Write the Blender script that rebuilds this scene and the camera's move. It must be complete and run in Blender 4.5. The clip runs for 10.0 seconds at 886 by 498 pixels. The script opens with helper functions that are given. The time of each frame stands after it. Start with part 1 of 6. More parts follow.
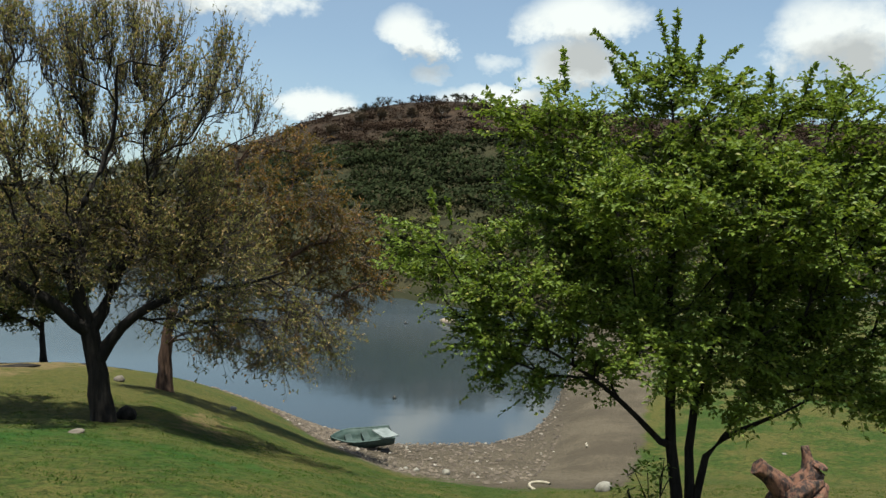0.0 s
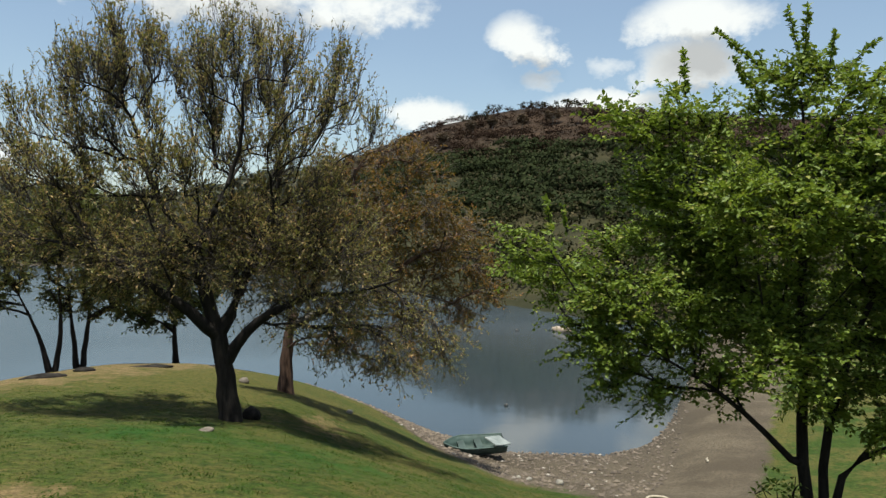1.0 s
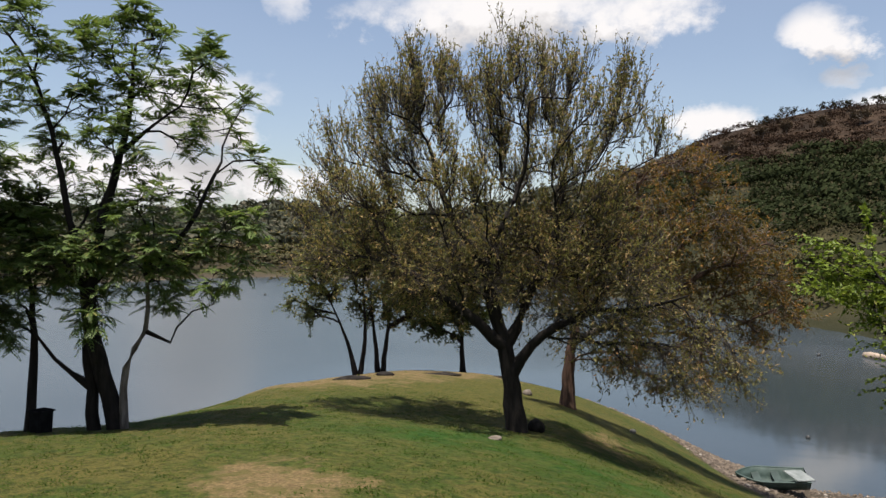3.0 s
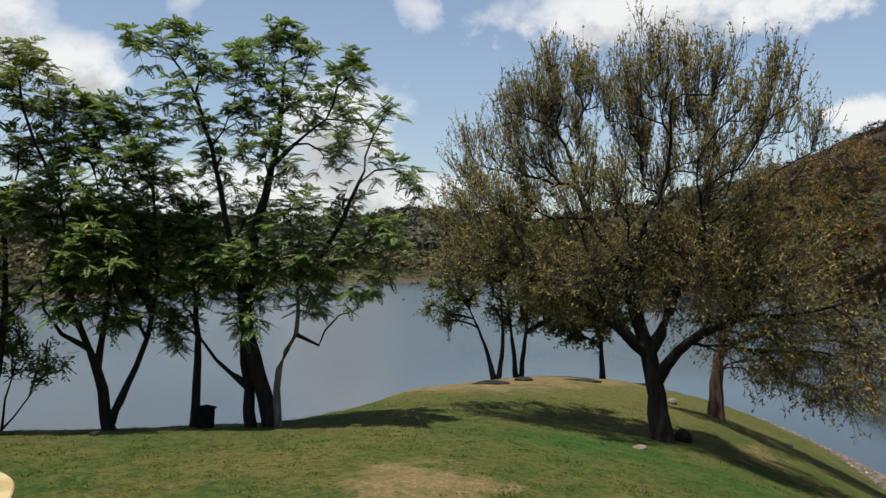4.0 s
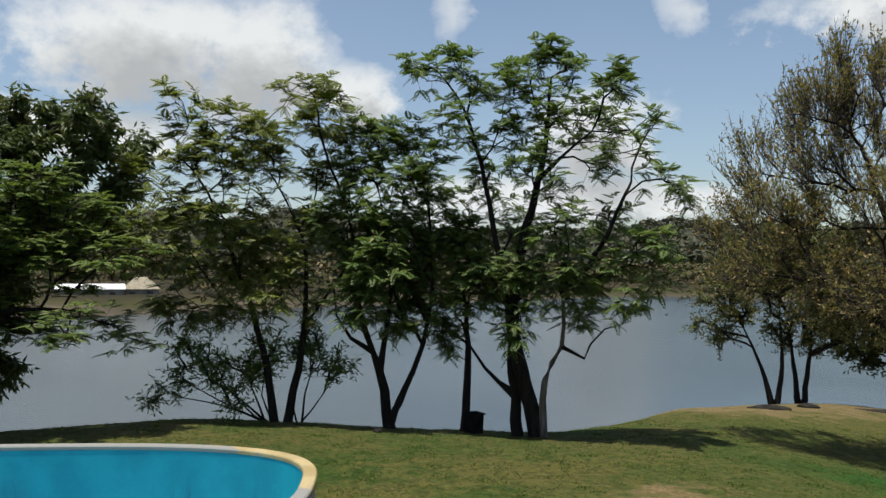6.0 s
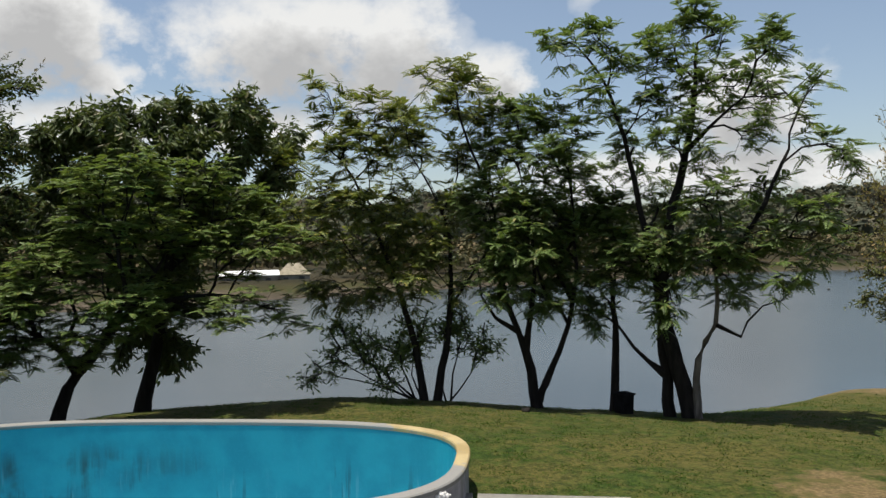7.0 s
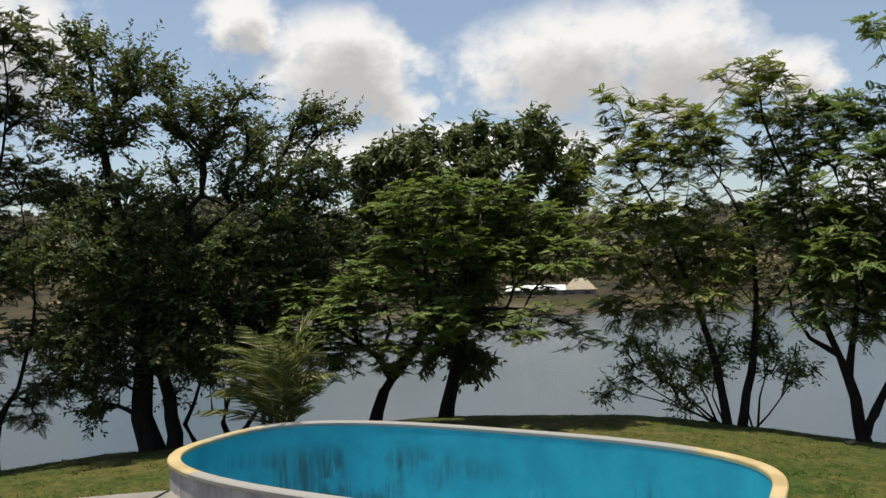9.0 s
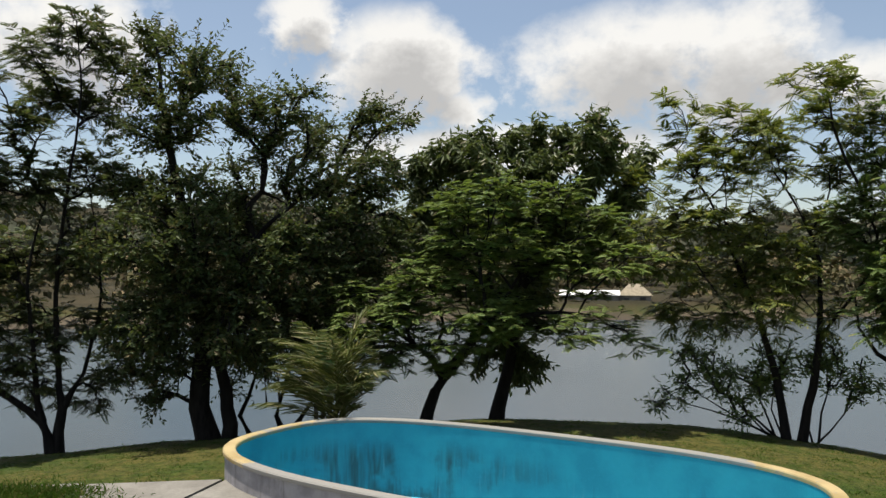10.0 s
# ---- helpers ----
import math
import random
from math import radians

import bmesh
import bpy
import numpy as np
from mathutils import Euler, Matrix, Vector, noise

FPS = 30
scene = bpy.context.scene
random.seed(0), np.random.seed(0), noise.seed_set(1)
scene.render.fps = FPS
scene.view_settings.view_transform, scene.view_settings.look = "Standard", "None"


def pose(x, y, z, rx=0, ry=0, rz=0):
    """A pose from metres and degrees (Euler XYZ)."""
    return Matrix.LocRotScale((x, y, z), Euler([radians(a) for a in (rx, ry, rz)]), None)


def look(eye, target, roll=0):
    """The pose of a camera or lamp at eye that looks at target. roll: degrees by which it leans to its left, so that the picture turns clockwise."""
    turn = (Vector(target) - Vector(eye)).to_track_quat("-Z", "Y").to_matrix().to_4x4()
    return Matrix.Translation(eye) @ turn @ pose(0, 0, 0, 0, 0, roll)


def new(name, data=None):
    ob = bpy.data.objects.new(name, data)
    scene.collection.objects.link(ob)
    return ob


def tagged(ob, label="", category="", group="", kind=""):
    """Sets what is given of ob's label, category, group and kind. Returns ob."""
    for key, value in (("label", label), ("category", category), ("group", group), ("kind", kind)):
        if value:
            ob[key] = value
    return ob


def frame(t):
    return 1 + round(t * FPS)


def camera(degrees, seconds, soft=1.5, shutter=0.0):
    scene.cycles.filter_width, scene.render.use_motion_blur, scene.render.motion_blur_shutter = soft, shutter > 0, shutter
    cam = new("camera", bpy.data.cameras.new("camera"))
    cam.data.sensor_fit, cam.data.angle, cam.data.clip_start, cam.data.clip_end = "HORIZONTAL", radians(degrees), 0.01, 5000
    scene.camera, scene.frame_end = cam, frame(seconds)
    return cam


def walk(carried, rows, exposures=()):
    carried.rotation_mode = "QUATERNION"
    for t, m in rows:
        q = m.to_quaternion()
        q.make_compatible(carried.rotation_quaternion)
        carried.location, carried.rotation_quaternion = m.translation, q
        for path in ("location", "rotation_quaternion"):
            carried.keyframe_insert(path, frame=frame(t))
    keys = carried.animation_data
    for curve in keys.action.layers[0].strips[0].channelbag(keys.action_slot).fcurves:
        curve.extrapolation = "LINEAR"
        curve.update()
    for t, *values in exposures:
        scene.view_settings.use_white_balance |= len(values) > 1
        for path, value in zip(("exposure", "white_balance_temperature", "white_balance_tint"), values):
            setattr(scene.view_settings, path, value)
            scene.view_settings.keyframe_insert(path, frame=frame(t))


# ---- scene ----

from functools import lru_cache

# ---------------------------------------------------------------- camera
EYE_Z = 2.4          # eye above the lawn beside the pool
ARM = 0.36          # the camera is held this far out from the turning point
# seconds, heading (degrees to the left of +y), pitch, roll
PATH = [
    (0.0, -0.09, -1.15, 0.99), (0.5, 3.51, -1.14, 1.18), (1.0, 8.13, -0.73, 0.74), (1.5, 12.85, 0.79, 1.35),
    (2.0, 17.59, 0.76, 1.48), (2.5, 22.08, 0.14, 0.71), (3.0, 28.55, 0.16, 0.53), (3.2, 31.02, 0.27, 0.40),
    (4.5, 43.32, 0.65, 0.04), (5.0, 48.81, 0.95, 0.41), (5.5, 52.80, 1.23, 0.55), (5.7, 54.58, 1.40, 0.55),
    (6.8, 66.10, 0.29, -1.05), (7.0, 68.01, -0.01, -1.30), (7.5, 75.42, -0.79, -0.77), (8.0, 79.77, -0.34, -1.70),
    (8.5, 83.49, -0.55, -2.14), (9.0, 88.97, 1.64, -1.63), (9.5, 89.55, 2.02, -0.33), (10.0, 92.95, 1.77, 0.05),
]


def held(heading, pitch, roll):
    a = radians(heading)
    return pose(-ARM * math.sin(a), ARM * math.cos(a), EYE_Z, 90 + pitch, 0, heading) @ pose(0, 0, 0, 0, 0, roll)


cam = camera(59.9, 10.0, soft=1.45)
walk(cam, [(t, held(h, p, r)) for t, h, p, r in PATH], exposures=[(0.0, 0.65, 6400, 1), (3.0, 0.62, 6650, 13), (5.0, 0.40, 6250, 6), (7.5, 0.45, 6650, 9), (10.0, 0.57, 6750, 9)])

# ---------------------------------------------------------------- sky and sun
SUN_HEADING, SUN_HEIGHT = 176.0, 80.0
world = bpy.data.worlds.new("sky")
scene.world = world
world.use_nodes = True
wt = world.node_tree
wt.nodes.clear()


def wmath(op, a, b=None, clamp=False):
    n = wt.nodes.new("ShaderNodeMath")
    n.operation, n.use_clamp = op, clamp
    for i, v in enumerate((a, b)):
        if v is None:
            continue
        if isinstance(v, (int, float)):
            n.inputs[i].default_value = v
        else:
            wt.links.new(v, n.inputs[i])
    return n.outputs[0]


coord = wt.nodes.new("ShaderNodeTexCoord")
sep = wt.nodes.new("ShaderNodeSeparateXYZ")
wt.links.new(coord.outputs["Generated"], sep.inputs[0])
sky = wt.nodes.new("ShaderNodeTexSky")
sky.sky_type, sky.sun_disc = "NISHITA", False
sky.sun_elevation, sky.sun_rotation = radians(SUN_HEIGHT), radians(-SUN_HEADING)
sky.air_density, sky.dust_density, sky.ozone_density = 1.0, 1.2, 0.0


def sky_noise(scale, detail, stretch, rough=0.55):
    mapping = wt.nodes.new("ShaderNodeMapping")
    mapping.inputs["Scale"].default_value = stretch
    wt.links.new(coord.outputs["Generated"], mapping.inputs[0])
    n = wt.nodes.new("ShaderNodeTexNoise")
    n.inputs["Scale"].default_value, n.inputs["Detail"].default_value, n.inputs["Roughness"].default_value = scale, detail, rough
    wt.links.new(mapping.outputs[0], n.inputs["Vector"])
    return n.outputs["Fac"]


billow = sky_noise(9.0, 6.0, (1, 1, 1.5))
fine = sky_noise(24.0, 7.0, (1, 1, 1.3), 0.62)
broad = sky_noise(2.2, 3.0, (1, 1, 2.2))
heading = wmath("MULTIPLY", wmath("ARCTAN2", wmath("MULTIPLY", sep.outputs[0], -1.0), sep.outputs[1]), 57.2958)
height = wmath("MULTIPLY", wmath("ARCSINE", sep.outputs[2]), 57.2958)
# ragged edges: the banks are looked up a little to the side
heading = wmath("ADD", heading, wmath("MULTIPLY", wmath("SUBTRACT", billow, 0.5), 7.0))
height = wmath("ADD", height, wmath("MULTIPLY", wmath("SUBTRACT", fine, 0.5), 3.5))
# cumulus: heading, height, half width, half height (degrees)
CUMULUS = [
    (2.2, 14.6, 2.9, 1.8), (-10.2, 15.3, 5.0, 2.2), (-9.3, 12.4, 4.0, 1.8), (9.5, 9.4, 3.0, 1.1), (-27, 13.5, 4.5, 3.0),
    (-4, 9.9, 5.0, 1.0), (22.5, 17.0, 12.5, 2.6), (46, 9.5, 5.5, 3.6), (71.5, 14.4, 6.0, 5.0), (64, 12.5, 3.2, 2.8),
    (50, 5, 13, 2.0), (77, 15.0, 11.5, 4.2), (96.5, 15.3, 6.0, 4.0), (92, 11.8, 2.2, 1.8),
    (103.5, 18.0, 3.0, 2.6), (119, 15.5, 6.0, 5.0), (88, 9.0, 15, 1.8), (-60, 20, 14, 6), (150, 24, 16, 8),
    # Unseen bank behind the camera, added to brighten the sides facing it.
    (-150, 25, 25, 10),
]


# wisps: heading, height, half width, half height
WISPS = [(40.6, 18.4, 1.5, 3.0), (56.8, 18.6, 1.7, 3.0), (1.5, 11.5, 1.6, 1.0), (24.5, 18.5, 1.4, 1.0), (66.0, 14.0, 2.2, 3.5), (-3.5, 12.5, 1.5, 1.0)]


def bank_at(h, v0, banks=CUMULUS):
    """How deep inside a cumulus a direction lies: above 0 inside, 1 at its heart."""
    best = None
    for a, e, ra, re in banks:
        u = wmath("DIVIDE", wmath("SUBTRACT", h, a), ra)
        v = wmath("DIVIDE", wmath("SUBTRACT", v0, e), re)
        d = wmath("SUBTRACT", 1.0, wmath("ADD", wmath("MULTIPLY", u, u), wmath("MULTIPLY", v, v)))
        best = d if best is None else wmath("MAXIMUM", best, d)
    return best


bank = bank_at(heading, height)
over = bank_at(heading, wmath("ADD", height, wmath("ADD", wmath("MULTIPLY", broad, 3.0), 1.0)))
thick = wmath("ADD", wmath("MAXIMUM", bank, -1.2), wmath("MULTIPLY", wmath("SUBTRACT", billow, 0.5), 1.5))
thick = wmath("ADD", thick, wmath("MULTIPLY", wmath("SUBTRACT", fine, 0.5), 2.1))
cover = wt.nodes.new("ShaderNodeMapRange")
cover.interpolation_type = "SMOOTHSTEP"
cover.inputs["From Min"].default_value, cover.inputs["From Max"].default_value = -0.45, 0.85
wt.links.new(thick, cover.inputs["Value"])
veil = wmath("MULTIPLY", wmath("ADD", broad, 0.1), 0.1)
wisp = wmath("MULTIPLY", wmath("MAXIMUM", bank_at(heading, height, WISPS), 0.0), wmath("ADD", billow, 0.15))
cloud = wt.nodes.new("ShaderNodeValToRGB")
cloud.color_ramp.elements[0].position, cloud.color_ramp.elements[0].color = 0.12, (1.0, 1.0, 1.0, 1)
cloud.color_ramp.elements[1].position, cloud.color_ramp.elements[1].color = 0.95, (0.58, 0.58, 0.59, 1)
under = wmath("ADD", wmath("MAXIMUM", over, -0.5), wmath("MULTIPLY", wmath("SUBTRACT", billow, 0.5), 1.6))
wt.links.new(under, cloud.inputs[0])
back_sky = wt.nodes.new("ShaderNodeBackground")
back_sky.inputs["Strength"].default_value = 0.092
wt.links.new(sky.outputs[0], back_sky.inputs["Color"])
back_cloud = wt.nodes.new("ShaderNodeBackground")
back_cloud.inputs["Strength"].default_value = 0.63
wt.links.new(cloud.outputs[0], back_cloud.inputs["Color"])
mixed = wt.nodes.new("ShaderNodeMixShader")
wt.links.new(wmath("MAXIMUM", wmath("MAXIMUM", cover.outputs[0], wisp), veil), mixed.inputs[0])
wt.links.new(back_sky.outputs[0], mixed.inputs[1])
wt.links.new(back_cloud.outputs[0], mixed.inputs[2])
wout = wt.nodes.new("ShaderNodeOutputWorld")
wt.links.new(mixed.outputs[0], wout.inputs["Surface"])

sun = new("sun", bpy.data.lights.new("sun", "SUN"))
sun.data.energy, sun.data.angle, sun.data.color = 5.0, radians(0.55), (1.0, 0.95, 0.86)
_a, _e = radians(SUN_HEADING), radians(SUN_HEIGHT)
sun.matrix_world = look(Vector((-math.sin(_a) * math.cos(_e), math.cos(_a) * math.cos(_e), math.sin(_e))) * 60, (0, 0, 0))


# ---------------------------------------------------------------- materials
class Mat:
    """A node material with short helpers."""

    def __init__(self, name):
        self.m = bpy.data.materials.new(name)
        self.m.use_nodes = True
        self.t = self.m.node_tree
        self.t.nodes.clear()
        self.out = self.t.nodes.new("ShaderNodeOutputMaterial")
        self.obj = self.t.nodes.new("ShaderNodeTexCoord").outputs["Object"]
        self.place = self.t.nodes.new("ShaderNodeNewGeometry").outputs["Position"]

    def link(self, v, socket):
        if isinstance(v, bpy.types.NodeSocket):
            self.t.links.new(v, socket)
        elif isinstance(v, tuple) and len(v) == 3 and socket.type == "RGBA":
            socket.default_value = (*v, 1)
        else:
            socket.default_value = v

    def noise(self, scale, detail=4.0, rough=0.55, at=None, stretch=(1, 1, 1), colour=False):
        mp = self.t.nodes.new("ShaderNodeMapping")
        mp.inputs["Scale"].default_value = stretch
        self.t.links.new(at or self.place, mp.inputs[0])
        n = self.t.nodes.new("ShaderNodeTexNoise")
        n.inputs["Scale"].default_value, n.inputs["Detail"].default_value, n.inputs["Roughness"].default_value = scale, detail, rough
        self.t.links.new(mp.outputs[0], n.inputs["Vector"])
        return n.outputs["Color" if colour else "Fac"]

    def ramp(self, v, lo, hi, a=0.0, b=1.0):
        n = self.t.nodes.new("ShaderNodeMapRange")
        n.interpolation_type = "SMOOTHSTEP"
        for i, x in enumerate((lo, hi, a, b)):
            n.inputs[i + 1].default_value = x
        self.link(v, n.inputs[0])
        return n.outputs[0]

    def math(self, op, a, b=0.0):
        n = self.t.nodes.new("ShaderNodeMath")
        n.operation = op
        self.link(a, n.inputs[0])
        self.link(b, n.inputs[1])
        return n.outputs[0]

    def mix(self, f, a, b, kind="MIX"):
        n = self.t.nodes.new("ShaderNodeMix")
        n.data_type, n.blend_type = "RGBA", kind
        self.link(f, n.inputs[0])
        self.link(a, n.inputs[6])
        self.link(b, n.inputs[7])
        return n.outputs[2]

    def attr(self, name):
        n = self.t.nodes.new("ShaderNodeAttribute")
        n.attribute_name = name
        return n.outputs["Fac"]

    def island(self):
        return self.t.nodes.new("ShaderNodeNewGeometry").outputs["Random Per Island"]

    def bump(self, v, strength=0.5, distance=0.02, normal=None):
        n = self.t.nodes.new("ShaderNodeBump")
        n.inputs["Strength"].default_value, n.inputs["Distance"].default_value = strength, distance
        self.link(v, n.inputs["Height"])
        if normal is not None:
            self.t.links.new(normal, n.inputs["Normal"])
        return n.outputs[0]

    def surface(self, colour, rough=0.8, normal=None, metal=0.0, spec=0.5):
        n = self.t.nodes.new("ShaderNodeBsdfPrincipled")
        self.link(colour, n.inputs["Base Color"])
        self.link(rough, n.inputs["Roughness"])
        n.inputs["Metallic"].default_value = metal
        n.inputs["Specular IOR Level"].default_value = spec
        if normal is not None:
            self.t.links.new(normal, n.inputs["Normal"])
        self.t.links.new(n.outputs[0], self.out.inputs["Surface"])
        self.bsdf = n
        return self.m

    def leafy(self, colour, through_colour, share=0.35, rough=0.5, spec=0.22):
        """A leaf: glossy paint outside, light shining through."""
        n = self.t.nodes.new("ShaderNodeBsdfPrincipled")
        self.link(colour, n.inputs["Base Color"])
        n.inputs["Roughness"].default_value = rough
        n.inputs["Specular IOR Level"].default_value = spec
        tr = self.t.nodes.new("ShaderNodeBsdfTranslucent")
        self.link(through_colour, tr.inputs["Color"])
        mx = self.t.nodes.new("ShaderNodeMixShader")
        mx.inputs[0].default_value = share
        self.t.links.new(n.outputs[0], mx.inputs[1])
        self.t.links.new(tr.outputs[0], mx.inputs[2])
        self.t.links.new(mx.outputs[0], self.out.inputs["Surface"])
        return self.m


def leaf_mat(name, dark, light, old, share=0.35, old_share=0.12, spec=0.22):
    k = Mat(name)
    rnd = k.island()
    c = k.mix(rnd, dark, light)
    patch = k.noise(0.8, 2.0)
    c = k.mix(k.ramp(patch, 0.4, 0.7, 0.0, 0.45), c, light)
    c = k.mix(k.ramp(rnd, 1 - old_share - 0.02, 1 - old_share + 0.02), c, old)
    t = k.mix(0.5, c, (light[0] * 1.6, light[1] * 1.6, light[2] * 0.8))
    return k.leafy(c, t, share, 0.5 if spec > 0.1 else 0.9, spec)


def bark_mat(name, dark, light, scale=14.0):
    k = Mat(name)
    n = k.noise(scale, 6.0, 0.65, stretch=(1, 1, 0.22))
    big = k.noise(1.7, 3.0)
    c = k.mix(k.ramp(n, 0.3, 0.7), dark, light)
    c = k.mix(k.ramp(big, 0.45, 0.7, 0, 0.5), c, tuple(x * 0.6 for x in light))
    return k.surface(c, 0.9, k.bump(n, 0.9, 0.03), spec=0.2)


def plain_mat(name, a, b, rough=0.8, scale=6.0, relief=0.3, depth=0.01, metal=0.0, spec=0.4):
    k = Mat(name)
    n = k.noise(scale, 6.0, 0.6)
    m = k.noise(scale * 9, 3.0)
    c = k.mix(k.ramp(n, 0.3, 0.72), a, b)
    c = k.mix(k.ramp(m, 0.35, 0.75, 0.0, 0.25), c, tuple(x * 0.5 for x in a))
    return k.surface(c, rough, k.bump(k.math("ADD", n, m), relief, depth), metal, spec=spec)


LEAF_GREEN = leaf_mat("leaf_fresh_green", (0.075, 0.12, 0.018), (0.17, 0.225, 0.034), (0.24, 0.24, 0.05), 0.34, 0.08)
LEAF_SPRAY = leaf_mat("leaf_spray", (0.058, 0.105, 0.024), (0.145, 0.198, 0.046), (0.19, 0.19, 0.055), 0.34, 0.08, 0.3)
LEAF_PINNATE = leaf_mat("leaf_pinnate", (0.050, 0.090, 0.024), (0.125, 0.180, 0.046), (0.20, 0.19, 0.055), 0.34, 0.08, 0.3)
LEAF_FEATHER = leaf_mat("leaf_feathery", (0.058, 0.090, 0.022), (0.150, 0.178, 0.040), (0.25, 0.22, 0.05), 0.34, 0.14, 0.28)
LEAF_DARK = leaf_mat("leaf_dark", (0.032, 0.050, 0.018), (0.090, 0.114, 0.040), (0.13, 0.10, 0.045), 0.28, 0.12, 0.2)
LEAF_BROAD = leaf_mat("leaf_broad", (0.036, 0.058, 0.018), (0.105, 0.135, 0.042), (0.13, 0.12, 0.05), 0.28, 0.1, 0.35)
LEAF_DRY = leaf_mat("leaf_sparse", (0.088, 0.090, 0.027), (0.235, 0.212, 0.074), (0.36, 0.245, 0.11), 0.34, 0.26)
LEAF_RUSSET = leaf_mat("leaf_russet", (0.065, 0.052, 0.013), (0.165, 0.118, 0.026), (0.24, 0.115, 0.028), 0.3, 0.32)
LEAF_OLIVE = leaf_mat("leaf_olive", (0.05, 0.068, 0.02), (0.12, 0.135, 0.042), (0.18, 0.14, 0.05), 0.35, 0.15)
LEAF_PALM = leaf_mat("leaf_palm", (0.038, 0.058, 0.016), (0.125, 0.138, 0.042), (0.36, 0.33, 0.17), 0.3, 0.13)
# Dark bark, taken near black: the crown's shade is put into its colour.
BARK_DARK_SHADED = bark_mat("bark_dark_shaded", (0.007, 0.006, 0.0055), (0.024, 0.020, 0.017))
BARK_GREY = bark_mat("bark_grey", (0.06, 0.05, 0.042), (0.20, 0.175, 0.15))
BARK_PALE = bark_mat("bark_pale", (0.13, 0.11, 0.09), (0.36, 0.32, 0.27))
TWIG_PALE = bark_mat("twig_bark", (0.022, 0.018, 0.015), (0.085, 0.070, 0.055), 10.0)
BARK_RED = bark_mat("bark_flaking", (0.028, 0.017, 0.013), (0.15, 0.09, 0.065), 9.0)

# ---------------------------------------------------------------- lie of the land
WATER_Z = -5.0
# heading: height at 8 m, 15 m, 22 m, distance to the water's edge
NEAR = [
    (-180, 0.0, 0.0, 0.0, 400), (-60, 0.0, -0.8, -2.0, 220), (-30, -0.3, -1.9, -3.3, 110), (-17, -0.7, -2.3, -3.8, 100),
    (-12, -0.85, -2.5, -4.0, 88), (-9.5, -0.9, -2.6, -4.15, 38), (-7.4, -0.9, -2.65, -4.25, 29), (-4, -0.9, -2.7, -4.3, 27.2), (3, -0.8, -2.5, -4.2, 27.0), (9, -0.6, -2.0, -3.5, 29.5),
    (14, -0.4, -1.6, -2.6, 34.5), (19.5, -0.25, -1.15, -1.75, 39), (25, -0.12, -0.9, -1.3, 42), (31, -0.05, -0.7, -1.1, 41),
    (36, 0.0, -0.58, -1.15, 37), (41, 0.0, -0.55, -1.35, 32), (46, 0.0, -0.6, -2.1, 28), (51, 0.0, -0.72, -3.0, 26.5),
    (60, 0.0, -0.68, -3.4, 25.5), (75, 0.0, -0.36, -3.0, 26), (90, 0.0, -0.36, -3.0, 26), (110, 0.0, -0.62, -3.2, 25),
    (128, 0.0, -0.7, -3.0, 27), (150, 0.0, -0.3, -1.0, 120), (180, 0.0, 0.0, 0.0, 400),
]
# heading: far water's edge, distance of the skyline, its height in degrees
FAR = [
    (-180, 410, 900, 2.5), (-60, 230, 380, 5.5), (-27, 115, 310, 7.7), (-10, 78, 300, 8.9), (-3.9, 72, 300, 9.5), (-2, 76, 300, 9.8),
    (1.6, 84, 300, 9.7), (5.7, 92, 305, 9.2), (9.4, 105, 310, 8.3), (12.5, 115, 320, 7.0), (18, 140, 360, 4.8), (24, 165, 450, 3.2),
    (31, 190, 560, 2.4), (37, 206, 620, 3.1), (41, 212, 620, 3.4), (46, 200, 640, 2.4), (58, 160, 750, 2.8), (75, 127, 900, 4.0),
    (90, 118, 950, 4.5), (105, 112, 950, 5.0), (125, 115, 950, 5.0), (150, 160, 900, 3.0), (180, 410, 900, 2.5),
]
NEAR_A, FAR_A = np.array(NEAR), np.array(FAR)
_turns = np.arange(-180, 180.01, 0.5)


def _smooth(table):
    cols = [np.interp(_turns, table[:, 0], table[:, i]) for i in range(1, table.shape[1])]
    k = np.hanning(9)
    k /= k.sum()
    return [np.convolve(np.pad(c, 4, mode="edge"), k, mode="valid") for c in cols]


NEAR_S, FAR_S = _smooth(NEAR_A), _smooth(FAR_A)


def sstep(x):
    x = np.clip(x, 0, 1)
    return x * x * (3 - 2 * x)


def waves(x, y, s, seed):
    """Cheap smooth relief from a few crossing waves."""
    rng = np.random.default_rng(seed)
    out = np.zeros_like(x)
    for _ in range(6):
        a, ph, f = rng.uniform(0, 6.28), rng.uniform(0, 6.28), rng.uniform(0.6, 1.7) / s
        out = out + np.sin((x * np.cos(a) + y * np.sin(a)) * f * 6.28 + ph)
    return out / 6


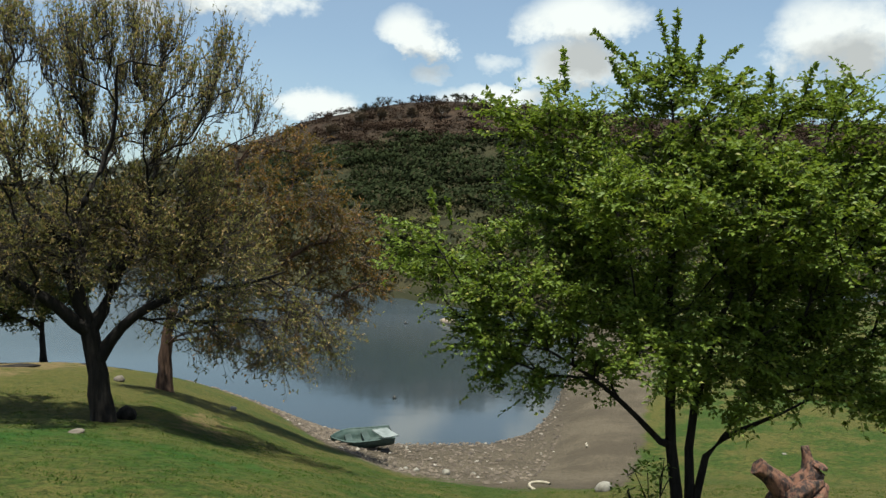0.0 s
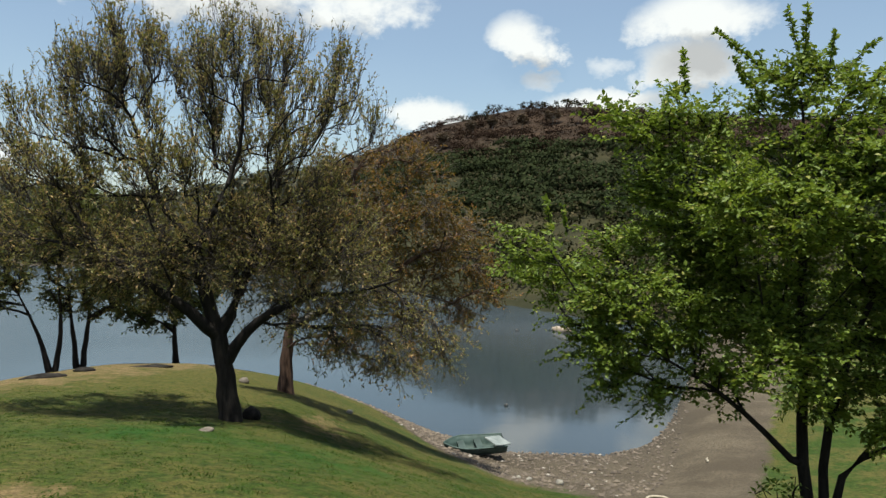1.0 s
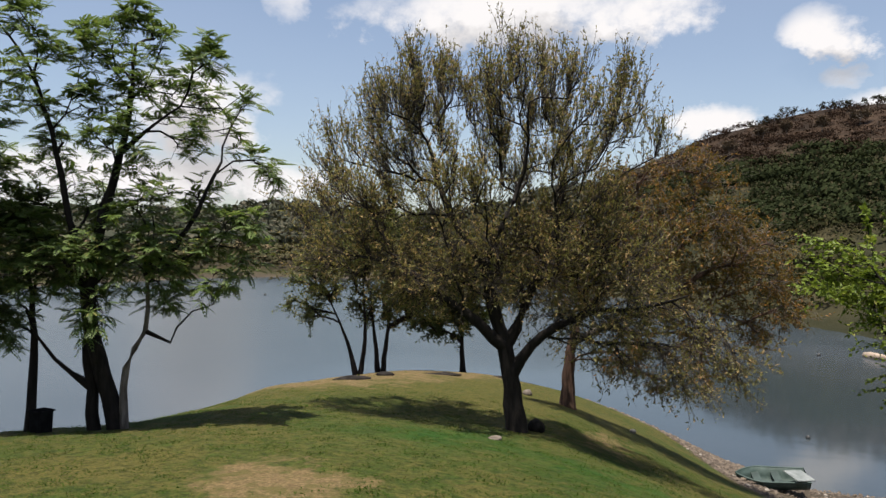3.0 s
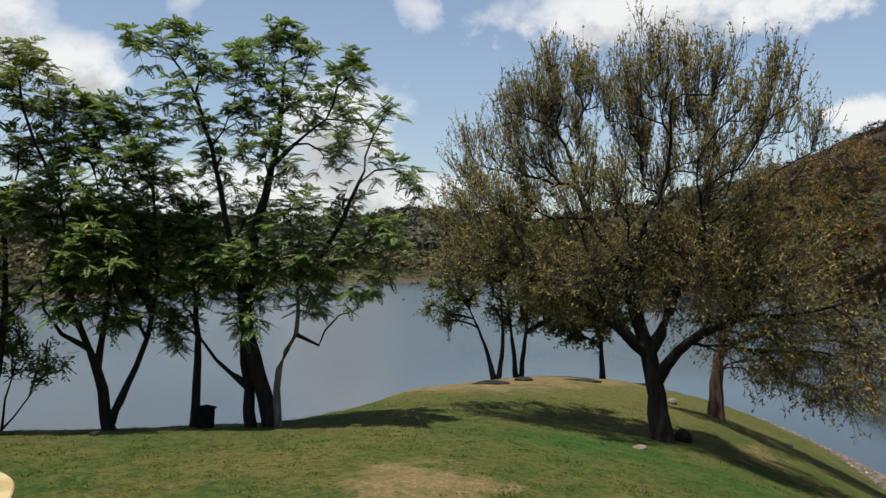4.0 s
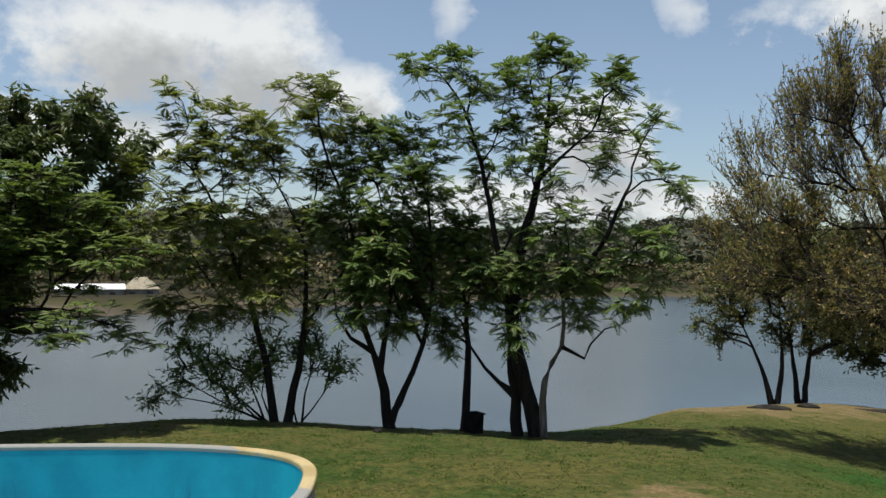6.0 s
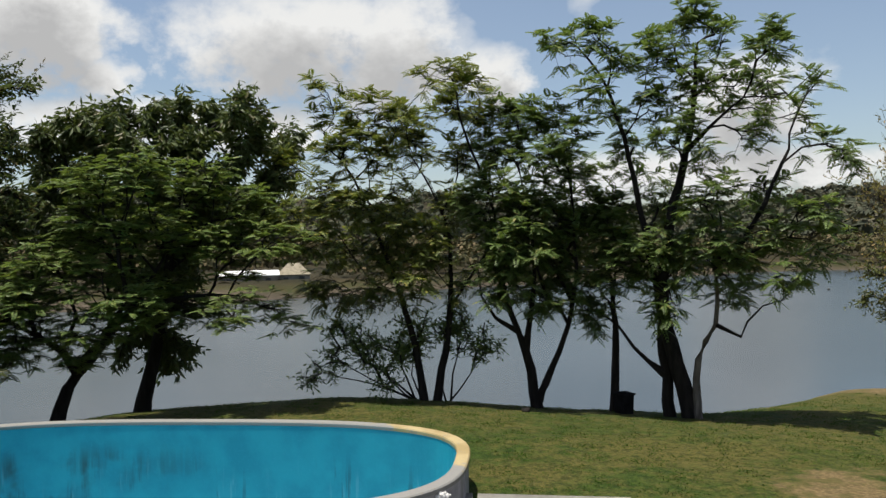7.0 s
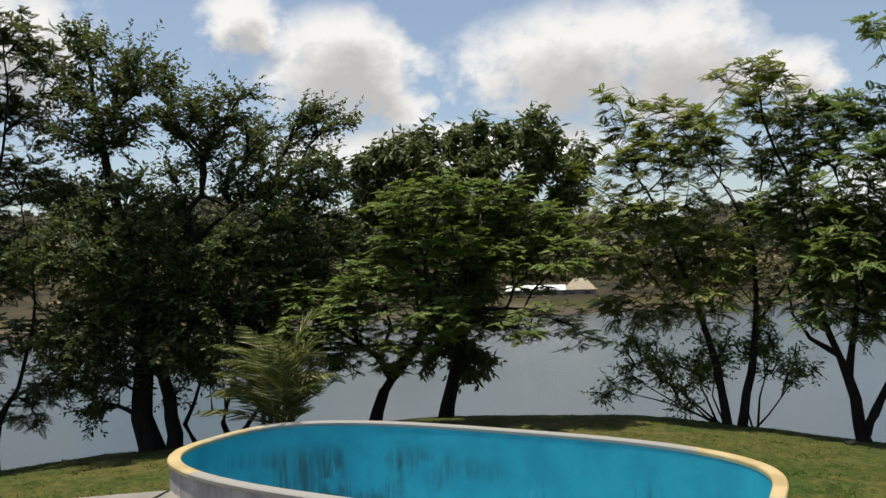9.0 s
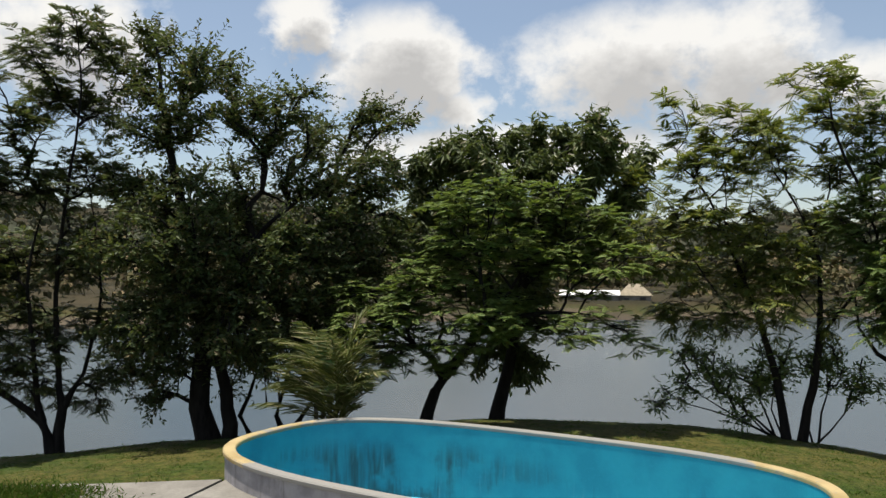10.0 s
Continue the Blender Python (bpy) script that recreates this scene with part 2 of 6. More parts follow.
def land(x, y):
    """Height of the ground at x, y."""
    x, y = np.asarray(x, float), np.asarray(y, float)
    r = np.hypot(x, y) + 1e-6
    a = np.degrees(np.arctan2(-x, y))
    z8, z15, z22, rs = [np.interp(a, _turns, c) for c in NEAR_S]
    fs, dc, hc = [np.interp(a, _turns, c) for c in FAR_S]
    rs = np.minimum(rs + waves(x, y, 9, 3) * np.clip(rs * 0.02, 0, 1), 400)
    # near slope: smooth through its knots, then down to the water's edge and under it
    s0, s1 = z8 / 8, (z15 - z8) / 7
    s2, s3 = (z22 - z15) / 7, (WATER_Z - z22) / np.maximum(rs - 22, 2.0)
    m8, m15, m22 = (s0 + s1) / 2, (s1 + s2) / 2, 0.75 * s2 + 0.25 * s3

    m22 = np.maximum(m22, 2.5 * s3)

    def piece(r0, r1, v0, v1, d0, d1):
        h = r1 - r0
        t = np.clip((r - r0) / h, 0, 1)
        return (2 * t**3 - 3 * t**2 + 1) * v0 + (t**3 - 2 * t**2 + t) * h * d0 + (-2 * t**3 + 3 * t**2) * v1 + (t**3 - t**2) * h * d1

    z = np.where(r < 8, piece(0.0, 8.0, 0.0, z8, 0.0, m8), 0.0)
    z = np.where((r >= 8) & (r < 15), piece(8.0, 15.0, z8, z15, m8, m15), z)
    z = np.where((r >= 15) & (r < 22), piece(15.0, 22.0, z15, z22, m15, m22), z)
    z = np.where(r >= 22, piece(22.0, np.maximum(rs, 24), z22, WATER_Z, m22, s3 * 1.5), z)
    z = z + waves(x, y, 3.1, 5) * 0.035 * sstep((r - 6) / 4) + waves(x, y, 0.9, 6) * 0.012
    z = np.where(r > rs, WATER_Z - 1.6 * sstep((r - rs) / 6), z)
    # far bank and the hills behind
    fs = fs + waves(x, y, 35, 8) * 4
    hc = hc + sstep((a - 44) / 10) * (0.45 * np.sin(a * 0.31) + 0.3 * np.sin(a * 0.83 + 1.0) + 0.15 * np.sin(a * 2.1))
    crest = EYE_Z + dc * np.tan(np.radians(hc))
    t = np.clip((r - fs - 10) / np.maximum(dc - fs - 10, 20), 0, 1)
    rise = WATER_Z + 2.4 + (crest - WATER_Z - 2.4) * (0.35 * t + 0.65 * t**1.6)
    rise = np.where(r > dc, np.maximum(crest * (1 - 0.5 * sstep((r - dc) / 500)), 0), rise)
    rise = rise + waves(x, y, 45, 11) * 2.2 * sstep(t * 4) * (1 - sstep((t - 0.8) * 5))
    far = WATER_Z - 1.6 + 1.6 * sstep((r - fs + 8) / 8)
    far = np.where(r > fs, WATER_Z + 2.4 * sstep((r - fs) / 10), far)
    far = np.where(r > fs + 10, rise, far)
    w = sstep((r - fs + 12) / 12)
    return np.where(rs >= fs - 5, z * (1 - sstep((r - fs + 40) / 40)) + np.maximum(far, -4.3) * sstep((r - fs + 40) / 40), np.where(r > fs - 12, np.maximum(z, far) * (1 - w) + far * w, z))


def ground_z(x, y):
    return float(land(np.array([x]), np.array([y]))[0])


def bearing(a, d, z=None):
    """A place at heading a and distance d, on the ground or at height z."""
    x, y = -d * math.sin(radians(a)), d * math.cos(radians(a))
    return Vector((x, y, ground_z(x, y) if z is None else z))


def aim(a, e, d):
    """A place d metres off (over the ground) at heading a, e degrees above eye height."""
    return bearing(a, d, EYE_Z + d * math.tan(radians(e)))


# ---------------------------------------------------------------- mesh helpers
def mesh_from(name, verts, faces, mat, smooth=True):
    me = bpy.data.meshes.new(name)
    v = np.asarray(verts, np.float32).reshape(-1, 3)
    f = np.asarray(faces, np.int32)
    me.vertices.add(len(v))
    me.vertices.foreach_set("co", v.ravel())
    k = f.shape[1]
    me.loops.add(f.size)
    me.loops.foreach_set("vertex_index", f.ravel())
    me.polygons.add(len(f))
    me.polygons.foreach_set("loop_start", np.arange(0, f.size, k, dtype=np.int32))
    me.polygons.foreach_set("loop_total", np.full(len(f), k, np.int32))
    me.polygons.foreach_set("use_smooth", np.full(len(f), smooth))
    if mat is not None:
        me.materials.append(mat)
    me.update(calc_edges=True)
    return me


def child(ob, parent, label=""):
    ob.parent = parent
    if label:
        tagged(ob, label)
    return ob


def part(name, bm, mat, parent=None, label="", smooth=False):
    me = bpy.data.meshes.new(name)
    bmesh.ops.recalc_face_normals(bm, faces=bm.faces[:])
    bm.to_mesh(me)
    bm.free()
    me.materials.append(mat)
    if smooth:
        for p in me.polygons:
            p.use_smooth = True
    ob = new(name, me)
    if parent is not None:
        child(ob, parent, label)
    return ob


def thing(name, at, label, category, group="", turn=0.0, kind=""):
    e = new(name)
    e.empty_display_size = 0.2
    e.matrix_world = Matrix.Translation(at) @ Matrix.Rotation(radians(turn), 4, "Z")
    return tagged(e, label, category, group, kind)


def box(bm, sx, sy, sz, m=Matrix(), bevel=0.0):
    r = bmesh.ops.create_cube(bm, size=1.0, matrix=m @ Matrix.Diagonal((sx, sy, sz, 1)))
    if bevel:
        es = list({e for v in r["verts"] for e in v.link_edges})
        bmesh.ops.bevel(bm, geom=es, offset=bevel, segments=2, affect="EDGES")


def frames_of(pts):
    """Two side vectors at each point of a line."""
    t = np.gradient(pts, axis=0)
    t /= np.linalg.norm(t, axis=1, keepdims=True) + 1e-9
    ref = np.where(np.abs(t[:, 2:3]) > 0.9, np.array([[1.0, 0, 0]]), np.array([[0, 0, 1.0]]))
    u = np.cross(t, ref)
    u /= np.linalg.norm(u, axis=1, keepdims=True) + 1e-9
    return u, np.cross(t, u)


def tube(pts, rad, sides):
    """Verts and quads of a tapered tube."""
    pts, rad = np.asarray(pts, float), np.asarray(rad, float)
    u, w = frames_of(pts)
    ang = np.linspace(0, 2 * np.pi, sides, endpoint=False)
    ring = pts[:, None] + rad[:, None, None] * (np.cos(ang)[None, :, None] * u[:, None] + np.sin(ang)[None, :, None] * w[:, None])
    n = len(pts)
    i = np.arange(n - 1)[:, None] * sides
    j = np.arange(sides)[None]
    k = (j + 1) % sides
    f = np.stack([i + j, i + k, i + sides + k, i + sides + j], -1).reshape(-1, 4)
    return ring.reshape(-1, 3), f


def joined(pieces):
    vs, fs, n = [], [], 0
    for v, f in pieces:
        vs.append(v)
        fs.append(f + n)
        n += len(v)
    return np.concatenate(vs), np.concatenate(fs)


def unit(v):
    return v / (np.linalg.norm(v, axis=-1, keepdims=True) + 1e-9)


def leaves_mesh(p, d, length, width, rng, droop=0.0, flat=0.0):
    """Pointed, slightly folded leaves at p, growing along d: two triangles each, as one quad strip of four corners."""
    n = len(p)
    d = d.copy()
    d[:, 2] -= droop
    d = unit(d)
    side = unit(np.cross(d, unit(rng.normal(size=(n, 3))) + np.array([[0, 0, flat]])))
    up = np.cross(side, d)
    length, width = np.broadcast_to(length, n)[:, None], np.broadcast_to(width, n)[:, None]
    mid = p + d * length * 0.45 + up * width * 0.2
    v = np.stack([p, mid + side * width * 0.5, p + d * length, mid - side * width * 0.5], 1).reshape(-1, 3)
    f = np.arange(n * 4).reshape(-1, 4)
    return v, f


def twigs_mesh(a, b, ra, rb):
    """Three-sided twigs from points a to points b."""
    n = len(a)
    d = unit(b - a)
    u = unit(np.cross(d, np.where(np.abs(d[:, 2:3]) > 0.9, np.array([[1.0, 0, 0]]), np.array([[0, 0, 1.0]]))))
    w = np.cross(d, u)
    c, s = np.cos([0, 2.094, 4.189]), np.sin([0, 2.094, 4.189])
    o = c[None, :, None] * u[:, None] + s[None, :, None] * w[:, None]
    ra, rb = np.broadcast_to(ra, n)[:, None, None], np.broadcast_to(rb, n)[:, None, None]
    v = np.concatenate([a[:, None] + o * ra, b[:, None] + o * rb], 1).reshape(-1, 3)
    i = np.arange(n)[:, None] * 6
    f = np.concatenate([i + np.array([[0, 1, 4, 3]]), i + np.array([[1, 2, 5, 4]]), i + np.array([[2, 0, 3, 5]])], 0)
    return v, f


# ---------------------------------------------------------------- trees
def resample(pts, step, rng, jitter):
    out = [pts[0]]
    ext = np.concatenate([[2 * pts[0] - pts[1]], pts, [2 * pts[-1] - pts[-2]]])
    for k in range(len(pts) - 1):
        o, a, b, c = ext[k : k + 4]
        n = max(1, int(np.linalg.norm(b - a) / step))
        for i in range(1, n + 1):
            s = i / n
            q = 0.5 * (2 * a + (b - o) * s + (2 * o - 5 * a + 4 * b - c) * s * s + (3 * a - 3 * b + c - o) * s**3)
            out.append(q + rng.normal(size=3) * jitter * (i < n))
    return np.array(out)


def grow(stems, lobes, density, rng, step=0.28, reach=0.45, arch=0.25):
    """Grow branches from the stems to points spread through the crown's lobes. Returns node places, parents, chains and tips."""
    pos, par, path, chains = [], [], [], []
    for k, s in enumerate(stems):
        s = resample(s, step, rng, 0.012)
        near = -1
        if k:
            gap = np.linalg.norm(np.array(pos) - s[0], axis=1)
            if gap.min() < 0.5 and s[0][2] - pos[0][2] > 0.55:
                near, s = int(np.argmin(gap)), s[1:]
        ids = []
        for i, q in enumerate(s):
            up = near if i == 0 else len(pos) - 1
            par.append(up)
            path.append(0.0 if up < 0 else path[up] + np.linalg.norm(q - pos[up]))
            ids.append(len(pos))
            pos.append(q)
        chains.append(([par[ids[0]]] if par[ids[0]] >= 0 else []) + ids)
    n_stem = len(chains)
    tg, out = [], []
    for c, r in lobes:
        n = max(3, int(density * r * r))
        d = unit(rng.normal(size=(n, 3)))
        rr = r * rng.uniform(0.15, 1.0, size=(n, 1)) ** 0.45
        tg.append(c + d * rr * np.array([[1, 1, 0.85]]))
    tg = np.concatenate(tg)
    P = np.array(pos)
    order = np.argsort([np.linalg.norm(P - t, axis=1).min() for t in tg])
    tips = []
    for ti in order:
        t = tg[ti]
        P = np.array(pos)
        dist = np.linalg.norm(P - t, axis=1)
        above = np.clip(P[:, 2] - t[2], 0, None)
        cost = dist + reach * np.array(path) + 0.6 * above
        cost[P[:, 2] < stems[0][0][2] + 0.35 * (stems[0][-1][2] - stems[0][0][2])] += 1.5
        j = int(np.argmin(cost))
        a = pos[j]
        L = np.linalg.norm(t - a)
        n = max(2, int(L / step))
        ahead = unit(a - pos[par[j]]) if par[j] >= 0 else np.array([0, 0, 1.0])
        mid = (a + t) / 2 + (ahead * 0.3 + np.array([0, 0, arch])) * L * 0.5 * rng.uniform(0.4, 1.0) + rng.normal(size=3) * 0.06 * L
        ids = [j]
        for i in range(1, n + 1):
            s = i / n
            q = (1 - s) ** 2 * a + 2 * s * (1 - s) * mid + s * s * t + rng.normal(size=3) * 0.018 * (i < n)
            par.append(ids[-1])
            path.append(path[ids[-1]] + np.linalg.norm(q - pos[ids[-1]]))
            ids.append(len(pos))
            pos.append(q)
        chains.append(ids)
        tips.append(ids[-1])
    return np.array(pos), np.array(par), chains, n_stem, tips


def tree(name, at, stems, lobes, radii, label, bark, leaf, kind="small", density=26, seed=1, twigs=7, leaves=12, leaf_size=(0.07, 0.035),
         twig_len=0.4, tip_r=0.006, group="", category="tree", power=0.62, sweep=0.0, arch=0.25, stem_barks=None, reach=0.45, plumes=(), layer=0.0, twig_bark=None):
    """A tree: stems as lines of places, a crown of lobes (place, radius), grown branches, twigs and leaves."""
    rng = np.random.default_rng(seed)
    root = thing(name, at, label, category, group)
    o = np.array(at)
    stems = [np.array([np.array(p) - o for p in s]) for s in stems]
    lobes = [(np.array(c) - o, r) for c, r in lobes]
    pos, par, chains, n_stem, tips = grow(stems, lobes, density, rng, arch=arch, reach=reach)
    load = np.zeros(len(pos))
    load[tips] = 1
    for i in range(len(pos) - 1, -1, -1):
        if par[i] >= 0:
            load[par[i]] += load[i]
    load = np.maximum(load, 0.6)
    big = load[chains[0][0]]
    rad = tip_r + (radii[0] - tip_r) * (load / big) ** power
    for k in range(n_stem):
        ids = [i for i in chains[k]]
        # a stem keeps its own girth, thinning as it gives off limbs
        if k < len(radii):
            base = load[ids[-1] if len(ids) < 2 else ids[1]]
            for i in (ids if par[ids[0]] < 0 else ids[1:]):
                rad[i] = tip_r + (radii[k] - tip_r) * (load[i] / base) ** power
            s = np.linspace(0, 1, len(ids))
            cap = radii[k] * (1 - 0.9 * s**0.7) + tip_r
            for i, c in zip(ids if par[ids[0]] < 0 else ids[1:], cap if par[ids[0]] < 0 else cap[1:]):
                rad[i] = min(max(rad[i], 0.5 * c), c)
    limbs, small = [], []
    for k, ids in enumerate(chains):
        r = rad[ids].copy()
        if k >= n_stem:
            r[0] = min(r[0] * 0.85, r[1] * 1.2)
        elif par[chains[k][0]] < 0:
            hh = pos[ids][:, 2] - pos[ids][0, 2]
            r *= 1 + 0.55 * np.exp(-np.maximum(hh, 0) / 0.16)
        if k < n_stem:
            v, f = tube(pos[ids], r, 12)
            v = v + 0.05 * r.mean() * np.sin(v[:, 2:3] * 9 + v[:, :1] * 25) * np.array([[1, 1, 0]])
            mat = stem_barks[k] if stem_barks else bark
            child(new("trunk", mesh_from("trunk", v, f, mat)), root)
        elif r[1] > 0.22 * radii[0] and len(limbs) < 14:
            limbs.append(k)
            v, f = tube(pos[ids], r, 8)
            child(new("limb", mesh_from("limb", v, f, bark)), root)
        else:
            small.append(tube(pos[ids], np.maximum(r, tip_r), 5))
    if small:
        v, f = joined(small)
        child(tagged(new("branchwork", mesh_from("branchwork", v, f, bark)), kind="stuff"), root)
    # twigs round every tip, and along the outer branches
    tp = pos[tips]
    td = unit(tp - pos[par[tips]])
    a = np.repeat(tp, twigs, 0)
    centre = np.mean([c for c, _ in lobes], 0)
    outward = unit(np.repeat(tp, twigs, 0) - centre)
    low, high = tp[:, 2].min(), tp[:, 2].max()
    rise = np.repeat(sstep((tp[:, 2:3] - low) / (high - low + 1e-6) * 1.6 - 0.35), twigs, 0) if sweep > 0 else np.ones((len(a), 1))
    d = np.repeat(td, twigs, 0) * 0.5 + outward * 0.4 + rng.normal(size=a.shape) * (0.55 if sweep > 0 else 0.75) + np.array([[0, 0, sweep]]) * rise
    d[:, 2] *= 1 - layer
    d = unit(d)
    ln = twig_len * rng.uniform(0.45, 1.25, size=(len(a), 1))
    back = rng.uniform(0, 1, size=(len(a), 1))
    a = a - np.repeat(td, twigs, 0) * back * (0.12 if kind == "pinnate" else 0.35)
    b = a + d * ln
    pieces = [twigs_mesh(a, b, tip_r * 0.75, tip_r * 0.35)]
    fol = []
    if len(plumes):
        # long leafy shoots standing out of the crown
        for p0, p1 in plumes:
            p0, p1 = np.array(p0) - o, np.array(p1) - o
            q = np.linspace(0, 1, 9)[:, None]
            bend = np.array([0, 0, 0.10]) * np.linalg.norm(p1 - p0)
            line = p0 + (p1 - p0) * q + bend * q * (1 - q) * 4 * rng.uniform(-0.2, 1.0)
            pieces.append(tube(line, np.linspace(tip_r * 1.5, tip_r * 0.5, 9), 4))
            n = int(150 * np.linalg.norm(p1 - p0))
            kk = rng.uniform(0, 1, n)
            p = np.stack([np.interp(kk, q[:, 0], line[:, j]) for j in range(3)], -1)
            ld = unit(unit(p1 - p0)[None] * 0.5 + rng.normal(size=p.shape))
            fol.append(leaves_mesh(p, ld, leaf_size[0] * rng.uniform(0.8, 1.3, n), leaf_size[1] * rng.uniform(0.8, 1.2, n), rng, flat=0.5))
    if kind == "bare":
        # finer twigs along each twig, then small leaves set close along them
        m = 3
        s = rng.uniform(0.2, 1.0, size=(len(a), m, 1))
        a2 = (a[:, None] + (b - a)[:, None] * s).reshape(-1, 3)
        lift = np.repeat(rise, m, 0)
        d2 = unit(np.repeat(d, m, 0) * 0.8 + rng.normal(size=a2.shape) * 0.42 + np.array([[0, 0, sweep * 0.7]]) * lift)
        b2 = a2 + d2 * twig_len * rng.uniform(0.3, 0.75, size=(len(a2), 1))
        pieces.append(twigs_mesh(a2, b2, tip_r * 0.45, tip_r * 0.25))
        n = leaves
        some = rng.uniform(0, 1, len(a2)) < 0.8
        s = rng.uniform(0.25, 1.0, size=(some.sum(), n, 1))
        p = (a2[some][:, None] + (b2 - a2)[some][:, None] * s).reshape(-1, 3)
        ld = unit(np.repeat(d2[some], n, 0) * 0.9 + rng.normal(size=p.shape) * 0.7)
        fol.append(leaves_mesh(p, ld, leaf_size[0] * rng.uniform(0.6, 1.3, len(p)), leaf_size[1] * rng.uniform(0.7, 1.2, len(p)), rng, flat=0.7))
    elif kind == "pinnate":
        # a whorl of feathered fronds at each twig's end: arching ribs with pairs of leaflets
        m, pairs = leaves, 6
        s = rng.uniform(0.72, 1.0, size=(len(a), m, 1))
        q = (a[:, None] + (b - a)[:, None] * s).reshape(-1, 3)
        turn = (np.arange(m)[None] / m + rng.uniform(0, 1, size=(len(a), 1)) + rng.normal(size=(len(a), m)) * 0.06).reshape(-1) * 2 * np.pi
        fd = np.stack([np.cos(turn), np.sin(turn), rng.uniform(-0.1, 0.75, len(turn)) * (1 - layer)], -1)
        fd = unit(fd + np.repeat(d, m, 0) * 0.55 * (1 - 0.5 * layer))
        fl = leaf_size[0] * rng.uniform(0.6, 1.25, size=(len(q), 1))
        side = unit(np.cross(fd, np.array([[0, 0, 1.0]]) + rng.normal(size=q.shape) * 0.22))
        k = np.linspace(0.16, 1, pairs)[None, :, None]
        hang = (0.42 - 0.2 * layer) * rng.uniform(0.5, 1.3, size=(len(q), 1, 1))
        spine = q[:, None] + fd[:, None] * fl[:, None] * k - np.array([[[0, 0, 1.0]]]) * k**2 * fl[:, None] * hang
        ahead = unit(np.gradient(spine, axis=1))
        width = leaf_size[1] * np.sin(np.clip(k * 0.8 + 0.24, 0, 1) * 2.7) * (fl[:, None] / leaf_size[0])
        pieces.append(twigs_mesh(q, spine[:, 2], tip_r * 0.35, tip_r * 0.3))
        for sg in (-1, 1):
            ld = unit(side[:, None] * sg + ahead * 0.4 - np.array([[[0, 0, 0.25]]]))
            tip = spine + ld * width
            cross = ahead * fl[:, None] * 0.11
            v = np.stack([spine - cross * 0.3, spine + ld * width * 0.45 - cross, tip, spine + ld * width * 0.55 + cross], 2).reshape(-1, 3)
            fol.append((v, np.arange(len(v)).reshape(-1, 4)))
    elif kind == "broad":
        n = leaves
        s = rng.uniform(0.05, 1.0, size=(len(a), n, 1))
        p = (a[:, None] + (b - a)[:, None] * s).reshape(-1, 3) + rng.normal(size=(len(a) * n, 3)) * 0.02
        ld = unit(np.repeat(d, n, 0) * 0.5 + rng.normal(size=p.shape) * np.array([[1, 1, 0.6]]))
        fol.append(leaves_mesh(p, ld, leaf_size[0] * rng.uniform(0.6, 1.3, len(p)), leaf_size[1] * rng.uniform(0.7, 1.2, len(p)), rng, droop=0.7, flat=0.4))
    else:
        # leaves in two ranks along each twig
        n = leaves
        s = ((np.arange(n)[None] + rng.uniform(0, 1, size=(len(a), n))) / n)[..., None]
        p = (a[:, None] + (b - a)[:, None] * s).reshape(-1, 3) + rng.normal(size=(len(a) * n, 3)) * 0.012
        flatside = unit(np.cross(d, np.array([[0, 0, 1.0]]) + rng.normal(size=d.shape) * 0.35))
        sg = np.tile(np.where(np.arange(n) % 2, 1.0, -1.0), len(a))[:, None]
        ld = unit(np.repeat(flatside, n, 0) * sg + np.repeat(d, n, 0) * 0.6 + rng.normal(size=p.shape) * 0.35)
        fol.append(leaves_mesh(p, ld, leaf_size[0] * rng.uniform(0.6, 1.3, len(p)), leaf_size[1] * rng.uniform(0.7, 1.2, len(p)), rng, droop=0.1, flat=1.1))
    v, f = joined(pieces)
    child(tagged(new("twigwork", mesh_from("twigwork", v, f, twig_bark or bark)), kind="stuff"), root)
    v, f = joined(fol)
    child(tagged(new("crown", mesh_from("crown", v, f, leaf, smooth=False)), kind="stuff"), root)
    return root


def lobes_at(d, rows):
    return [(aim(a, e, d + dd), r) for a, e, dd, r in rows]


def crown_at(d, rows, depth, seed, swell=0.85):
    """Crown lobes (heading, degrees above eye height, radius), spread by chance nearer and farther."""
    rng = np.random.default_rng(seed)
    return [(aim(a, e, d + depth * rng.uniform(-1, 1)), r * swell) for a, e, r in rows]


def limb_at(d, rows, lean=0.0):
    """A limb in the air, as a line of places."""
    return [aim(a, e, d + lean * i) for i, (a, e) in enumerate(rows)]


def stem_at(d, rows, lean=0.0):
    """A stem as a line of places: (heading, degrees above eye height); the first stands on the ground."""
    pts = [aim(a, e, d + lean * i) for i, (a, e) in enumerate(rows)]
    g = pts[0]
    g.z = ground_z(g.x, g.y) - 0.05
    return [g + (g - pts[1]).normalized() * 0.3] + pts


# ---------------------------------------------------------------- ground and water
POOL_C, POOL_A, POOL_B, POOL_TURN, POOL_N = (-8.60, 0.14), 3.31, 1.69, 61.8, 2.88
DECK_Z, RIM_Z, POOL_FLOOR = 0.10, 0.40, -0.62


def pool_level(x, y, grow_by=0.0):
    """Below 1 inside the pool's outline."""
    c, s = math.cos(radians(POOL_TURN)), math.sin(radians(POOL_TURN))
    u, v = x - POOL_C[0], y - POOL_C[1]
    a, b = u * c + v * s, -u * s + v * c
    return np.abs(a / (POOL_A + grow_by)) ** POOL_N + np.abs(b / (POOL_B + grow_by)) ** POOL_N


